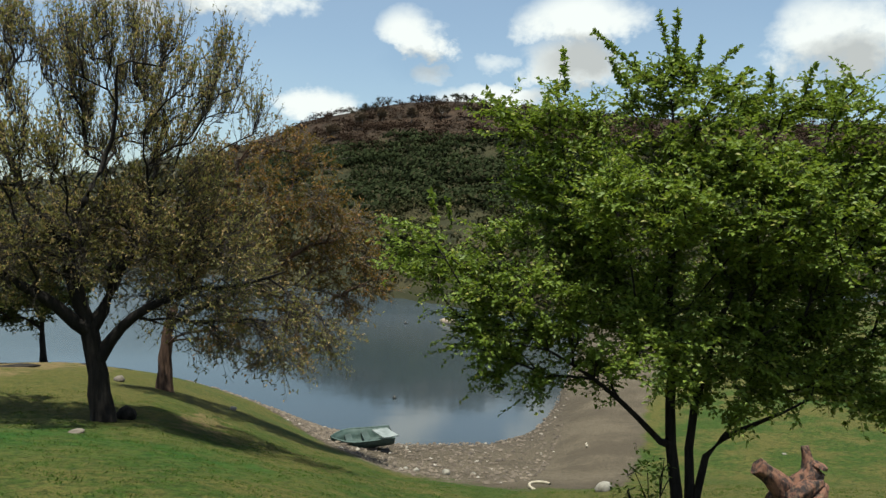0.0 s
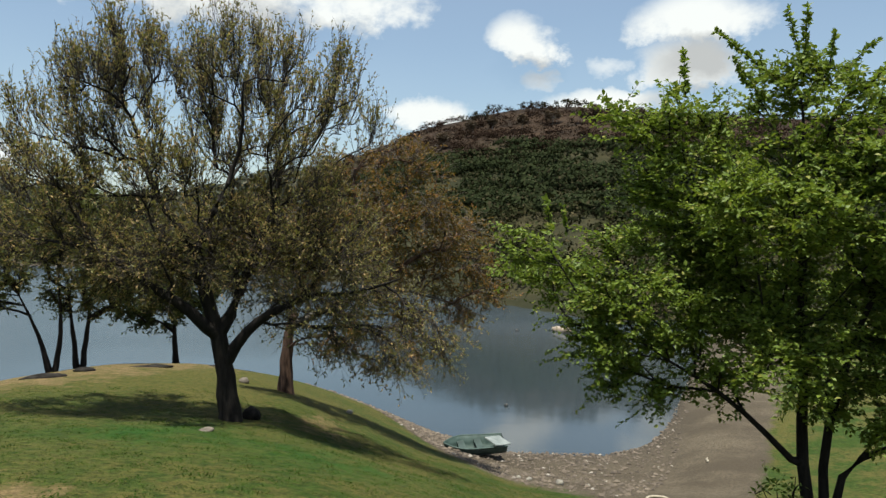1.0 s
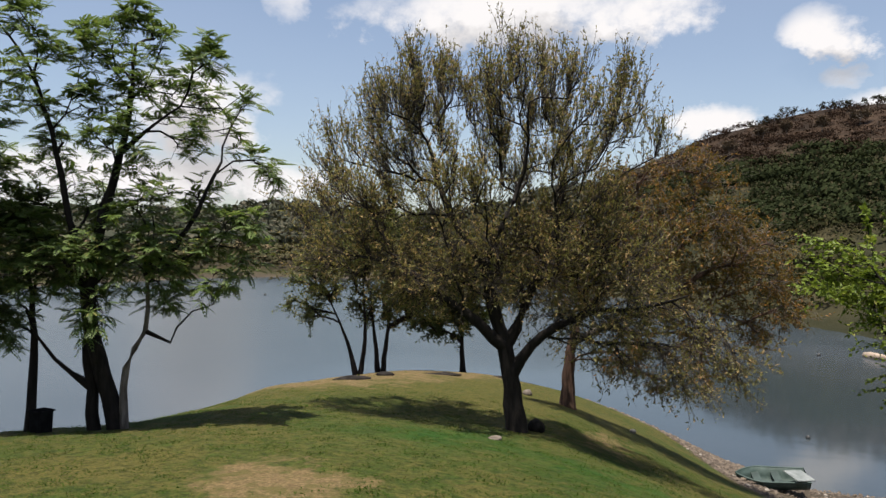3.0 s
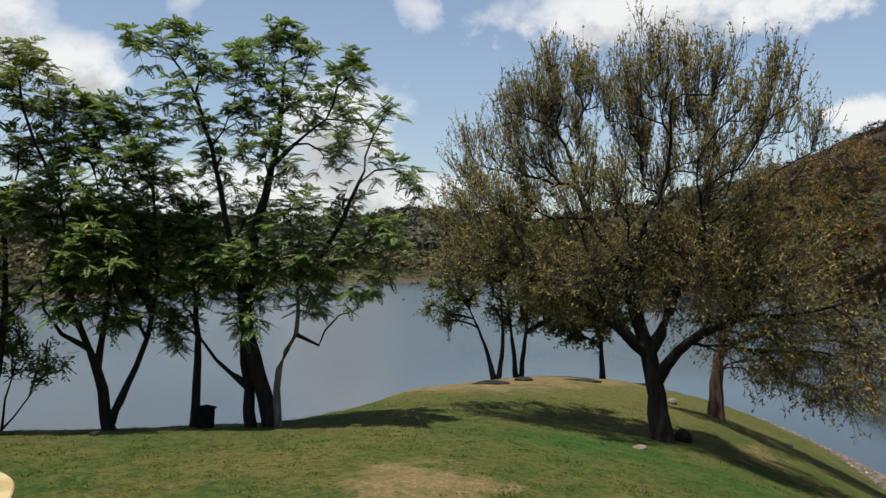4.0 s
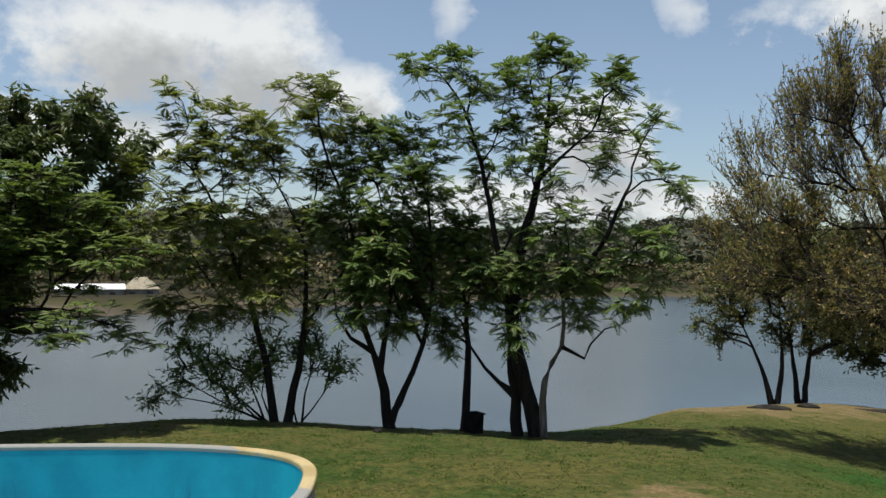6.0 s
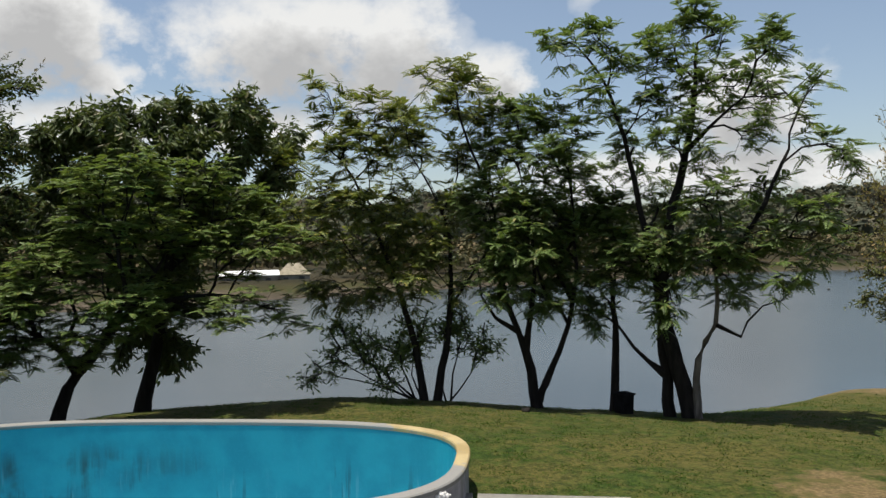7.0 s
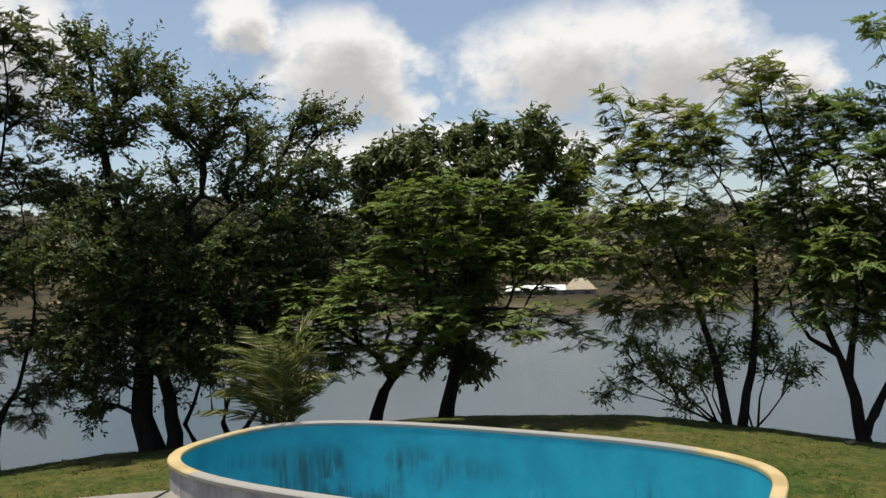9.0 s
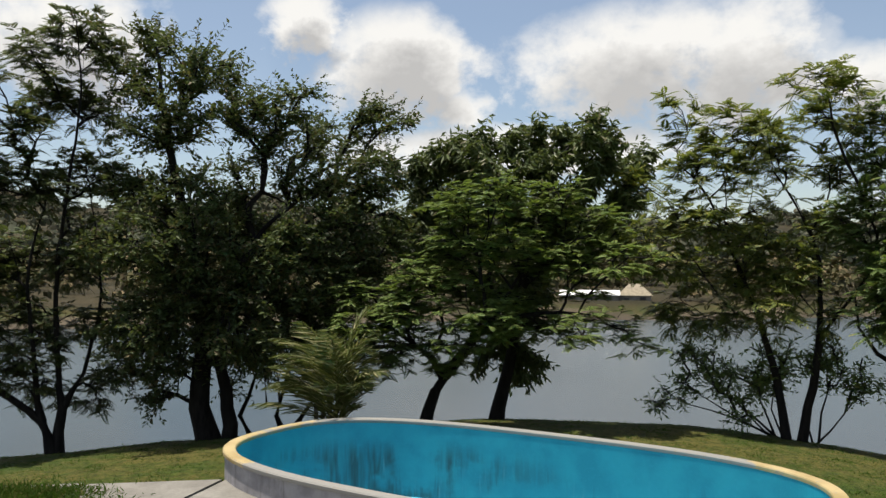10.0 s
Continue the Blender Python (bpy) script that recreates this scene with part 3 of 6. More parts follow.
def ground_mat():
    k = Mat("lawn_and_shore")
    fine, mid, big = k.noise(38, 4, 0.7), k.noise(5.0, 5, 0.6), k.noise(0.55, 4, 0.55)
    lush = k.mix(k.ramp(fine, 0.3, 0.7), (0.013, 0.036, 0.0043), (0.039, 0.073, 0.0095))
    worn = k.mix(k.ramp(fine, 0.3, 0.7), (0.046, 0.048, 0.011), (0.125, 0.106, 0.030))
    grass = k.mix(k.ramp(k.math("ADD", k.math("MULTIPLY", mid, 0.45), k.math("MULTIPLY", big, 0.75)), 0.50, 0.68), lush, worn)
    grass = k.mix(k.math("MULTIPLY", k.attr("worn"), k.ramp(mid, 0.25, 0.6, 0.45, 1.0)), grass, worn)
    grass = k.mix(k.math("MULTIPLY", k.attr("lush"), k.ramp(k.noise(2.2, 5), 0.32, 0.62, 0.1, 0.85)), grass, (0.016, 0.068, 0.008))
    clump = k.noise(9.0, 6, 0.75)
    grass = k.mix(k.ramp(clump, 0.34, 0.56, 0.72, 0.0), grass, (0.009, 0.022, 0.003))
    grass = k.mix(k.ramp(clump, 0.52, 0.74, 0.0, 0.6), grass, (0.078, 0.104, 0.019))
    soil = k.mix(k.ramp(k.noise(22, 5, 0.7), 0.3, 0.7), (0.085, 0.058, 0.028), (0.225, 0.160, 0.080))
    soil = k.mix(k.ramp(k.noise(3.1, 6, 0.7), 0.46, 0.6, 0.0, 0.75), soil, (0.085, 0.078, 0.024))
    ragged = k.math("ADD", k.math("MULTIPLY", k.math("SUBTRACT", k.noise(1.3, 6, 0.7), 0.5), 2.6), k.math("MULTIPLY", k.math("SUBTRACT", mid, 0.5), 0.9))
    bare = k.ramp(k.math("ADD", k.attr("soil"), k.math("MULTIPLY", ragged, k.ramp(k.attr("soil"), 0.02, 0.3))), 0.36, 0.86, 0.0, 0.92)
    c = k.mix(bare, grass, soil)
    grit = k.mix(k.ramp(k.noise(16, 6, 0.75), 0.32, 0.68), (0.045, 0.036, 0.024), (0.150, 0.122, 0.086))
    grit = k.mix(k.ramp(k.noise(0.35, 5, 0.65), 0.42, 0.62, 0.0, 0.8), grit, (0.058, 0.046, 0.032))
    beach = k.ramp(k.math("ADD", k.attr("sand"), k.math("ADD", k.math("MULTIPLY", k.math("SUBTRACT", mid, 0.5), 0.8), k.math("MULTIPLY", k.math("SUBTRACT", k.noise(0.9, 4, 0.6), 0.5), 0.9))), 0.36, 0.66)
    c = k.mix(beach, c, grit)
    c = k.mix(k.attr("wet"), c, (0.055, 0.045, 0.033))
    # Hill ground colours are lowered to carry the cloud shadow over the hill.
    heath = k.mix(k.ramp(k.noise(0.07, 5, 0.6), 0.4, 0.62), (0.02, 0.021, 0.009), (0.042, 0.037, 0.017))
    heath = k.mix(k.attr("dry"), heath, k.mix(k.ramp(k.noise(0.16, 5, 0.65), 0.35, 0.65), (0.018, 0.012, 0.008), (0.048, 0.030, 0.019)))
    c = k.mix(k.attr("scrub"), c, heath)
    h = k.math("ADD", k.math("MULTIPLY", fine, 0.6), k.math("ADD", mid, clump))
    return k.surface(c, 0.95, k.bump(h, 0.8, 0.05), spec=0.15)


def build_ground():
    r = np.concatenate([np.linspace(0.02, 34, 135), 34 * (4200 / 34) ** np.linspace(0.014, 1, 120)])
    a = np.concatenate([np.arange(-46, 134, 0.36), np.arange(134, 314, 6.0)])
    A, R = np.meshgrid(np.radians(a), r)
    x, y = -R * np.sin(A), R * np.cos(A)
    z = land(x, y)
    n, m = x.shape
    i, j = np.meshgrid(np.arange(n - 1), np.arange(m), indexing="ij")
    k = (j + 1) % m
    f = np.stack([i * m + j, i * m + k, (i + 1) * m + k, (i + 1) * m + j], -1).reshape(-1, 4)
    inside = (pool_level(x, y, -0.08) < 1).ravel()
    f = f[~inside[f].any(1)]
    me = mesh_from("ground", np.stack([x, y, z], -1), f, ground_mat())
    deg = np.degrees(np.arctan2(-x, y))
    rs = np.interp(deg, _turns, NEAR_S[3])
    fs, dc, _ = [np.interp(deg, _turns, c) for c in FAR_S]
    hgt = z - WATER_Z
    reach = np.interp(deg, [-40, -22, -16, -13, -8, 2, 8, 12, 20, 45], [0.2, 0.3, 0.5, 1.6, 1.75, 1.5, 1.35, 1.25, 0.9, 0.4])
    sand = np.clip(0.5 + (reach - hgt) / 0.9, 0, 1) * (R < fs - 20)
    sand = np.where((R > fs - 20) & (R < fs + 5), np.where(deg > 30, 1.0, 0.3), sand)
    wet = np.clip(1 - hgt / 0.55, 0, 1) * 0.85
    spot = lambda a0, d0, w, h: np.exp(-(((deg - a0) / w) ** 2 + ((R - d0) / h) ** 2))
    soil = spot(41.3, 8.75, 5.0, 1.0) * 1.15 + spot(36.5, 8.4, 4.0, 0.7) * 0.5 + spot(16.5, 16.5, 3.6, 2.6) * 0.62 + spot(37, 23, 7, 4.0) * 1.3 + spot(30, 27, 7, 4.0) * 1.3
    worn = np.clip(spot(40, 10, 14, 2.4) * 0.5 + spot(30, 23, 16, 7) * 1.3 + spot(88, 12, 30, 2.2) * 0.6 + spot(-24, 13, 16, 6) * 1.25 + 0.1, 0, 1)
    lush = spot(29, 12.5, 7, 1.8) + spot(15, 12.0, 6, 1.5)
    scrub = sstep((R - fs - np.where(deg > 30, 3, -9)) / 5)
    t = np.clip((R - fs) / np.maximum(dc - fs, 1), 0, 2)
    dry = sstep((t - 0.62) / 0.16) * sstep((20 - deg) / 12) * 0.95 + 0.35 * sstep((deg - 30) / 10)
    for name, val in (("sand", sand), ("wet", wet), ("soil", soil), ("worn", worn), ("scrub", scrub), ("dry", dry), ("lush", lush)):
        at = me.attributes.new(name, "FLOAT", "POINT")
        at.data.foreach_set("value", np.clip(val, 0, 1).astype(np.float32).ravel())
    return tagged(new("ground", me), "sloping green lawn running down to a stony shore", "ground", kind="structure")


def water_mat():
    k = Mat("lake_water")
    ripple = k.noise(3.0, 3, 0.5, stretch=(1, 1.6, 1))
    swell = k.noise(0.35, 3, 0.5)
    n = k.bump(ripple, 0.006, 0.02, k.bump(swell, 0.025, 0.25))
    c = k.mix(k.ramp(k.noise(0.03, 3), 0.4, 0.6), (0.027, 0.037, 0.042), (0.041, 0.051, 0.058))
    off = k.t.nodes.new("ShaderNodeVectorMath")
    off.operation = "DISTANCE"
    off.inputs[1].default_value = (-2.0, 34.0, WATER_Z)
    k.t.links.new(k.place, off.inputs[0])
    ruffle = k.ramp(k.math("ADD", off.outputs["Value"], k.math("MULTIPLY", k.noise(0.05, 3), 30.0)), 22.0, 50.0, 0.07, 0.24)
    return k.surface(c, ruffle, n, spec=0.25)


def build_water():
    bm = bmesh.new()
    a = [radians(x) for x in range(-40, 150, 2)]
    inner = [bm.verts.new((-18 * math.sin(t), 18 * math.cos(t), WATER_Z)) for t in a]
    outer = [bm.verts.new((-330 * math.sin(t), 330 * math.cos(t), WATER_Z)) for t in a]
    for i in range(len(a) - 1):
        bm.faces.new((inner[i], inner[i + 1], outer[i + 1], outer[i]))
    ob = part("water", bm, water_mat())
    return tagged(ob, "calm grey-blue lake water with faint ripples", "water", kind="structure")


build_ground()
build_water()

# ---------------------------------------------------------------- the pool
def outline(inset, n=96):
    """The pool's outline, drawn in by inset."""
    c, s = math.cos(radians(POOL_TURN)), math.sin(radians(POOL_TURN))
    out = []
    for i in range(n):
        t = 2 * math.pi * i / n
        a = (POOL_A - inset) * math.copysign(abs(math.cos(t)) ** (2 / POOL_N), math.cos(t))
        b = (POOL_B - inset) * math.copysign(abs(math.sin(t)) ** (2 / POOL_N), math.sin(t))
        out.append((a * c - b * s, a * s + b * c))
    return out


def ring_solid(profile, n=96):
    """Sweep a closed profile of (inset, height) round the outline."""
    bm = bmesh.new()
    rings = [[bm.verts.new((x, y, z)) for x, y in outline(i, n)] for i, z in profile]
    for k in range(len(rings)):
        p, q = rings[k], rings[(k + 1) % len(rings)]
        for i in range(n):
            j = (i + 1) % n
            bm.faces.new((p[i], p[j], q[j], q[i]))
    return bm


def pool_blue():
    k = Mat("pool_blue_paint")
    base = k.mix(k.ramp(k.noise(2.2, 5), 0.35, 0.65), (0.005, 0.21, 0.29), (0.012, 0.27, 0.35))
    base = k.mix(k.ramp(k.noise(30, 4), 0.5, 0.8, 0, 0.25), base, (0.05, 0.30, 0.42))
    # algae blotches low on the wall, and runs below them
    blot = k.noise(1.15, 4, 0.55, at=k.obj)
    runs = k.noise(10.0, 3, 0.6, at=k.obj, stretch=(1, 1, 0.08))
    sep = k.t.nodes.new("ShaderNodeSeparateXYZ")
    k.t.links.new(k.obj, sep.inputs[0])
    side = k.ramp(sep.outputs[1], 1.2, -0.6)
    low = k.ramp(sep.outputs[2], 0.22, -0.15)
    streaks = k.ramp(k.noise(8.0, 3, 0.6, at=k.obj, stretch=(1, 1, 0.10)), 0.36, 0.60, 0.25, 1.0)
    f = k.math("MULTIPLY", k.math("MULTIPLY", k.math("MULTIPLY", k.ramp(blot, 0.44, 0.57), low), side), streaks)
    c = k.mix(k.math("MULTIPLY", f, 0.85), base, (0.02, 0.055, 0.065))
    near = k.ramp(k.noise(1.15, 4, 0.55, at=k.obj), 0.40, 0.56)
    drip = k.math("MULTIPLY", k.math("MULTIPLY", k.ramp(runs, 0.56, 0.68), k.ramp(sep.outputs[2], 0.1, -0.3)), near)
    c = k.mix(k.math("MULTIPLY", drip, 0.65), c, (0.012, 0.07, 0.10))
    pale = k.math("MULTIPLY", k.ramp(k.noise(11.0, 3, 0.6, at=k.obj, stretch=(1, 1, 0.09)), 0.58, 0.68), k.math("MULTIPLY", k.ramp(sep.outputs[2], 0.05, -0.35), near))
    c = k.mix(k.math("MULTIPLY", pale, 0.45), c, (0.16, 0.36, 0.45))
    return k.surface(c, 0.45, k.bump(k.noise(20, 4), 0.15, 0.01))


def pool_wall_mat():
    k = Mat("weathered_plaster")
    n, s = k.noise(4, 6, 0.65), k.noise(11, 4, 0.6, stretch=(1, 1, 0.12))
    c = k.mix(k.ramp(n, 0.35, 0.65), (0.23, 0.22, 0.23), (0.35, 0.335, 0.345))
    c = k.mix(k.ramp(s, 0.52, 0.75, 0, 0.6), c, (0.13, 0.12, 0.115))
    return k.surface(c, 0.85, k.bump(n, 0.5, 0.012))


def pool_rim_mat():
    k = Mat("yellow_coping_paint")
    n = k.noise(7, 6, 0.65)
    c = k.mix(k.ramp(k.noise(2.5, 4), 0.35, 0.65), (0.27, 0.20, 0.085), (0.36, 0.28, 0.14))
    sep = k.t.nodes.new("ShaderNodeSeparateXYZ")
    k.t.links.new(k.obj, sep.inputs[0])
    kept = k.ramp(k.math("ADD", k.math("ABSOLUTE", sep.outputs[1]), k.math("MULTIPLY", k.noise(0.9, 3), 1.2)), 2.9, 3.6, 0.0, 0.4)
    c = k.mix(k.ramp(k.math("SUBTRACT", n, kept), 0.18, 0.34), c, (0.20, 0.195, 0.182))
    c = k.mix(k.ramp(k.noise(31, 4), 0.58, 0.75, 0, 0.5), c, (0.22, 0.16, 0.08))
    return k.surface(c, 0.7, k.bump(n, 0.3, 0.006))


CONCRETE = plain_mat("pale_concrete", (0.14, 0.131, 0.116), (0.215, 0.204, 0.182), 0.9, 3.0, 0.4)
pool = thing("swimming_pool", (POOL_C[0], POOL_C[1], 0), "empty above-ground concrete pool painted blue with a worn yellow rim", "pool")
BLUE, PLASTER, COPING = pool_blue(), pool_wall_mat(), pool_rim_mat()
part("wall", ring_solid([(0.02, -1.0), (0.02, RIM_Z - 0.05), (0.09, RIM_Z - 0.05), (0.09, -1.0)]), PLASTER, pool, "grey weathered plaster outside", smooth=False)
part("lining", ring_solid([(0.094, -1.0), (0.094, RIM_Z - 0.05), (0.13, RIM_Z - 0.05), (0.13, -1.0)]), BLUE, pool, "blue paint with dark algae stains")
part("coping", ring_solid([(0.0, RIM_Z - 0.046), (0.0, RIM_Z - 0.012), (0.012, RIM_Z), (0.125, RIM_Z), (0.135, RIM_Z - 0.012), (0.135, RIM_Z - 0.046)]), COPING, pool, "worn yellow paint", smooth=False)
bm = bmesh.new()
ring = [bm.verts.new((x, y, POOL_FLOOR)) for x, y in outline(0.12)]
low = [bm.verts.new((x, y, POOL_FLOOR - 0.15)) for x, y in outline(0.12)]
bm.faces.new(ring)
bm.faces.new(low[::-1])
for i in range(len(ring)):
    j = (i + 1) % len(ring)
    bm.faces.new((ring[i], low[i], low[j], ring[j]))
part("basin_floor", bm, plain_mat("pool_floor_paint", (0.06, 0.36, 0.50), (0.16, 0.50, 0.62), 0.5, 2.0, 0.1), pool, "pale blue painted floor")

# paved strip along the pool: its far edge, and the edge towards the house
PATH_FAR = [(-8.05, -7.2), (-8.88, -2.9), (-6.92, 3.08), (-6.2, 4.3)]
PATH_NEAR = [(-6.2, -7.0), (-7.0, -3.3), (-5.3, 2.3), (-4.6, 3.5)]


def on_path(x, y, room=0.0):
    ys, xs = [q[1] for q in PATH_FAR], [q[0] for q in PATH_FAR]
    edge = np.interp(y, ys, xs)
    return (x > edge - room) & (x < edge + 1.75 + room) & (y > -7.2) & (y < 3.95)


def paving():
    root = tagged(new("pavement"), "pale concrete path slabs beside the pool", "pavement", kind="structure")
    far, near = [Vector((*q, 0)) for q in PATH_FAR], [Vector((*q, 0)) for q in PATH_NEAR]
    N = 18
    for k, n in ((0, 3), (1, 5), (2, 1)):
        for i in range(n):
            a, b = i / n + 0.006, (i + 1) / n - 0.006
            lift = DECK_Z + 0.006 * math.sin((3 * k + i) * 2.1)
            bm = bmesh.new()
            flat = []
            for u in np.linspace(a, b, N):
                p, q = far[k].lerp(far[k + 1], u), near[k].lerp(near[k + 1], u)
                flat += [p.lerp(q, w) for w in np.linspace(0, 1, N)]
            top = [bm.verts.new((v.x, v.y, lift)) for v in flat]
            bot = [bm.verts.new((v.x, v.y, -0.12)) for v in flat]
            twin = dict(zip(top, bot))
            for u in range(N - 1):
                for w in range(N - 1):
                    c = [u * N + w, (u + 1) * N + w, (u + 1) * N + w + 1, u * N + w + 1]
                    mid = sum((flat[t] for t in c), Vector()) / 4
                    if pool_level(np.array([mid.x]), np.array([mid.y]), -0.07)[0] < 1:
                        continue
                    bm.faces.new([top[t] for t in c])
                    bm.faces.new([bot[t] for t in c[::-1]])
            for e in [e for e in bm.edges if len(e.link_faces) == 1 and e.verts[0] in twin]:
                v0, v1 = e.verts
                bm.faces.new((v0, v1, twin[v1], twin[v0]))
            bmesh.ops.delete(bm, geom=[v for v in bm.verts if not v.link_faces], context="VERTS")
            part("slab", bm, CONCRETE, root)


paving()

# ---------------------------------------------------------------- trees
# fresh green tree on the slope
at = bearing(-17.3, 10)
GREEN_CROWN = crown_at(10, [
    (-4.2, 8.3, 0.3), (-7.0, 8.7, 0.38), (-10.2, 9.0, 0.4), (-13.3, 9.7, 0.42), (-16.3, 10.4, 0.42), (-19.2, 8.8, 0.42), (-22.1, 8.3, 0.4), (-24.8, 8.2, 0.4), (-28.0, 7.7, 0.45),
    (-5.9, 4.7, 0.42), (-9.5, 4.7, 0.6), (-14.5, 5.1, 0.65), (-19.4, 4.3, 0.65), (-23.5, 4.2, 0.6), (-27.8, 3.8, 0.6), (-4.8, 0.6, 0.42), (1.7, -0.3, 0.35), (2.5, -2.7, 0.25),
    (-0.8, -2.3, 0.42), (-4.0, -3.8, 0.5), (-8.8, -0.9, 0.6), (-13.9, -0.8, 0.7), (-19.1, -1.1, 0.7), (-23.7, -1.0, 0.65), (-28.3, -1.5, 0.6)], 0.55, 111, 0.98)
GREEN_SKIRT = crown_at(10, [
    (-2.1, -7.5, 0.4), (-4.9, -8.3, 0.42), (-7.3, -5.8, 0.5), (-12.1, -6.0, 0.6), (-17.4, -6.2, 0.6), (-22.4, -5.9, 0.6), (-27.1, -5.9, 0.55), (-3.4, -10.3, 0.25), (-7.4, -10.5, 0.28),
    (-11.4, -9.6, 0.35), (-21.5, -9.7, 0.38), (-25.2, -9.3, 0.4), (-28.5, -10.4, 0.35), (-31.2, 2.7, 0.7), (-31.6, -4.2, 0.6), (-16.7, -10.0, 0.3), (-23.0, -8.6, 0.45), (-27.0, -8.8, 0.42), (-30.5, -9.8, 0.4)], 0.5, 112, 0.98)
GREEN_HEART = crown_at(10, [(-14, 2, 0.9), (-20, 2, 0.9), (-25, 1, 0.8), (-9, 1, 0.7), (-12, -4, 0.9), (-18, -4, 1.0), (-24, -4, 0.9), (-7, -4, 0.6), (-15, -7.5, 0.6), (-21, -7.5, 0.6)], 1.1, 113, 0.8)
PLUMES = [(aim(a, e, 10), aim(b, f, 10)) for a, e, b, f in (
    (-15.9, 10.4, -16.1, 15.1), (-15.9, 11.2, -14.9, 15.1), (-14.4, 10.5, -10.5, 14.0), (-17.8, 10.4, -20.1, 12.6), (-17.4, 11.1, -17.7, 13.3), (-8.6, 9.8, -8.4, 13.0),
    (-22.1, 9.1, -22.1, 11.1), (-24.1, 9.0, -24.7, 11.2), (-25.8, 8.5, -26.6, 10.2), (-12.5, 10.5, -11.7, 12.3), (-28.0, 8.4, -26.7, 10.3), (-19.2, 9.5, -21.0, 11.2),
    (0.5, 0.5, 0.8, 3.0), (-0.7, 0.6, -0.3, 2.6), (-4.8, 7.9, -3.2, 9.8), (-13.6, 10.4, -13.2, 12.6))]
tree("green_tree", at,
     [stem_at(10, [(-17.0, -19.5), (-16.7, -16.8), (-16.3, -14.0), (-16.2, -11.4), (-16.2, -6.0), (-15.9, 2.0), (-15.9, 9.0)]),
      stem_at(10, [(-17.5, -19.5), (-17.6, -16.5), (-17.5, -14.2), (-17.8, -11.5), (-19.5, -5.0), (-22.0, 3.0)]),
      stem_at(10, [(-17.7, -19.5), (-18.1, -17.0), (-18.6, -14.6), (-19.7, -13.3), (-20.6, -11.6), (-21.4, -9.5), (-23.5, -5.5)]),
      limb_at(10, [(-16.4, -14.9), (-15.6, -13.9), (-14.0, -12.4), (-11.0, -10.0), (-6.0, -7.0)], -0.1),
      limb_at(10, [(-19.3, -13.7), (-20.4, -12.9), (-22.0, -12.0), (-25.0, -10.2)], -0.12),
      limb_at(10, [(-16.2, -9.0), (-13.5, -5.0), (-10.5, 1.0), (-8.5, 6.0)], 0.08)],
     GREEN_CROWN + GREEN_SKIRT + GREEN_HEART,
     [0.085, 0.075, 0.065, 0.045, 0.04, 0.04], "bushy fresh green tree with several slim dark stems", BARK_DARK_SHADED, LEAF_GREEN, "small", density=54, seed=11,
     twigs=9, leaves=18, leaf_size=(0.068, 0.044), twig_len=0.42, layer=0.45, plumes=PLUMES)

# broad half-bare tree on the lawn
at = bearing(23.2, 15)
BARE_CROWN = crown_at(15, [
    (29.8, 12.6, 0.5), (31.8, 10.5, 0.55), (33.7, 8.5, 0.55), (28.1, 11.3, 0.45), (24.1, 13.1, 0.42), (22.4, 12.6, 0.45), (20.3, 11.4, 0.45), (16.3, 11.7, 0.3), (15.4, 10.0, 0.36),
    (17.8, 8.9, 0.48), (21.5, 8.9, 0.65), (25.6, 8.5, 0.65), (29.7, 8.4, 0.65), (32.9, 6.4, 0.65), (35.6, 6.9, 0.45), (36.8, 4.3, 0.55), (37.9, 1.6, 0.5), (34.4, 2.8, 0.65),
    (30.9, 3.7, 0.65), (27.2, 4.6, 0.75), (23.1, 5.5, 0.75), (19.0, 5.9, 0.65), (15.8, 7.8, 0.45), (13.4, 7.4, 0.35), (17.4, 2.7, 0.65), (21.4, 1.8, 0.75), (25.5, 0.5, 0.75), (26.3, 10.6, 0.5), (24.0, 10.6, 0.5), (19.0, 11.2, 0.35), (31.0, 9.6, 0.5)], 1.5, 121, 0.95)
BARE_SKIRT = crown_at(15, [
    (29.6, 0.1, 0.65), (33.6, -0.4, 0.6), (36.3, 0.0, 0.5), (19.4, -1.0, 0.65), (23.0, -2.3, 0.6), (27.9, -2.3, 0.55), (31.2, -2.8, 0.45), (17.3, -4.7, 0.6), (20.5, -4.7, 0.45),
    (14.0, -3.8, 0.6), (14.9, -0.5, 0.55), (12.8, -7.0, 0.45), (16.0, -7.9, 0.4), (10.0, -6.1, 0.45), (11.2, -9.0, 0.3), (8.1, -7.6, 0.3), (26.5, -1.0, 0.7), (22.0, -0.5, 0.8), (18.0, 0.0, 0.7), (30.0, -1.5, 0.6)], 0.9, 122, 1.0)
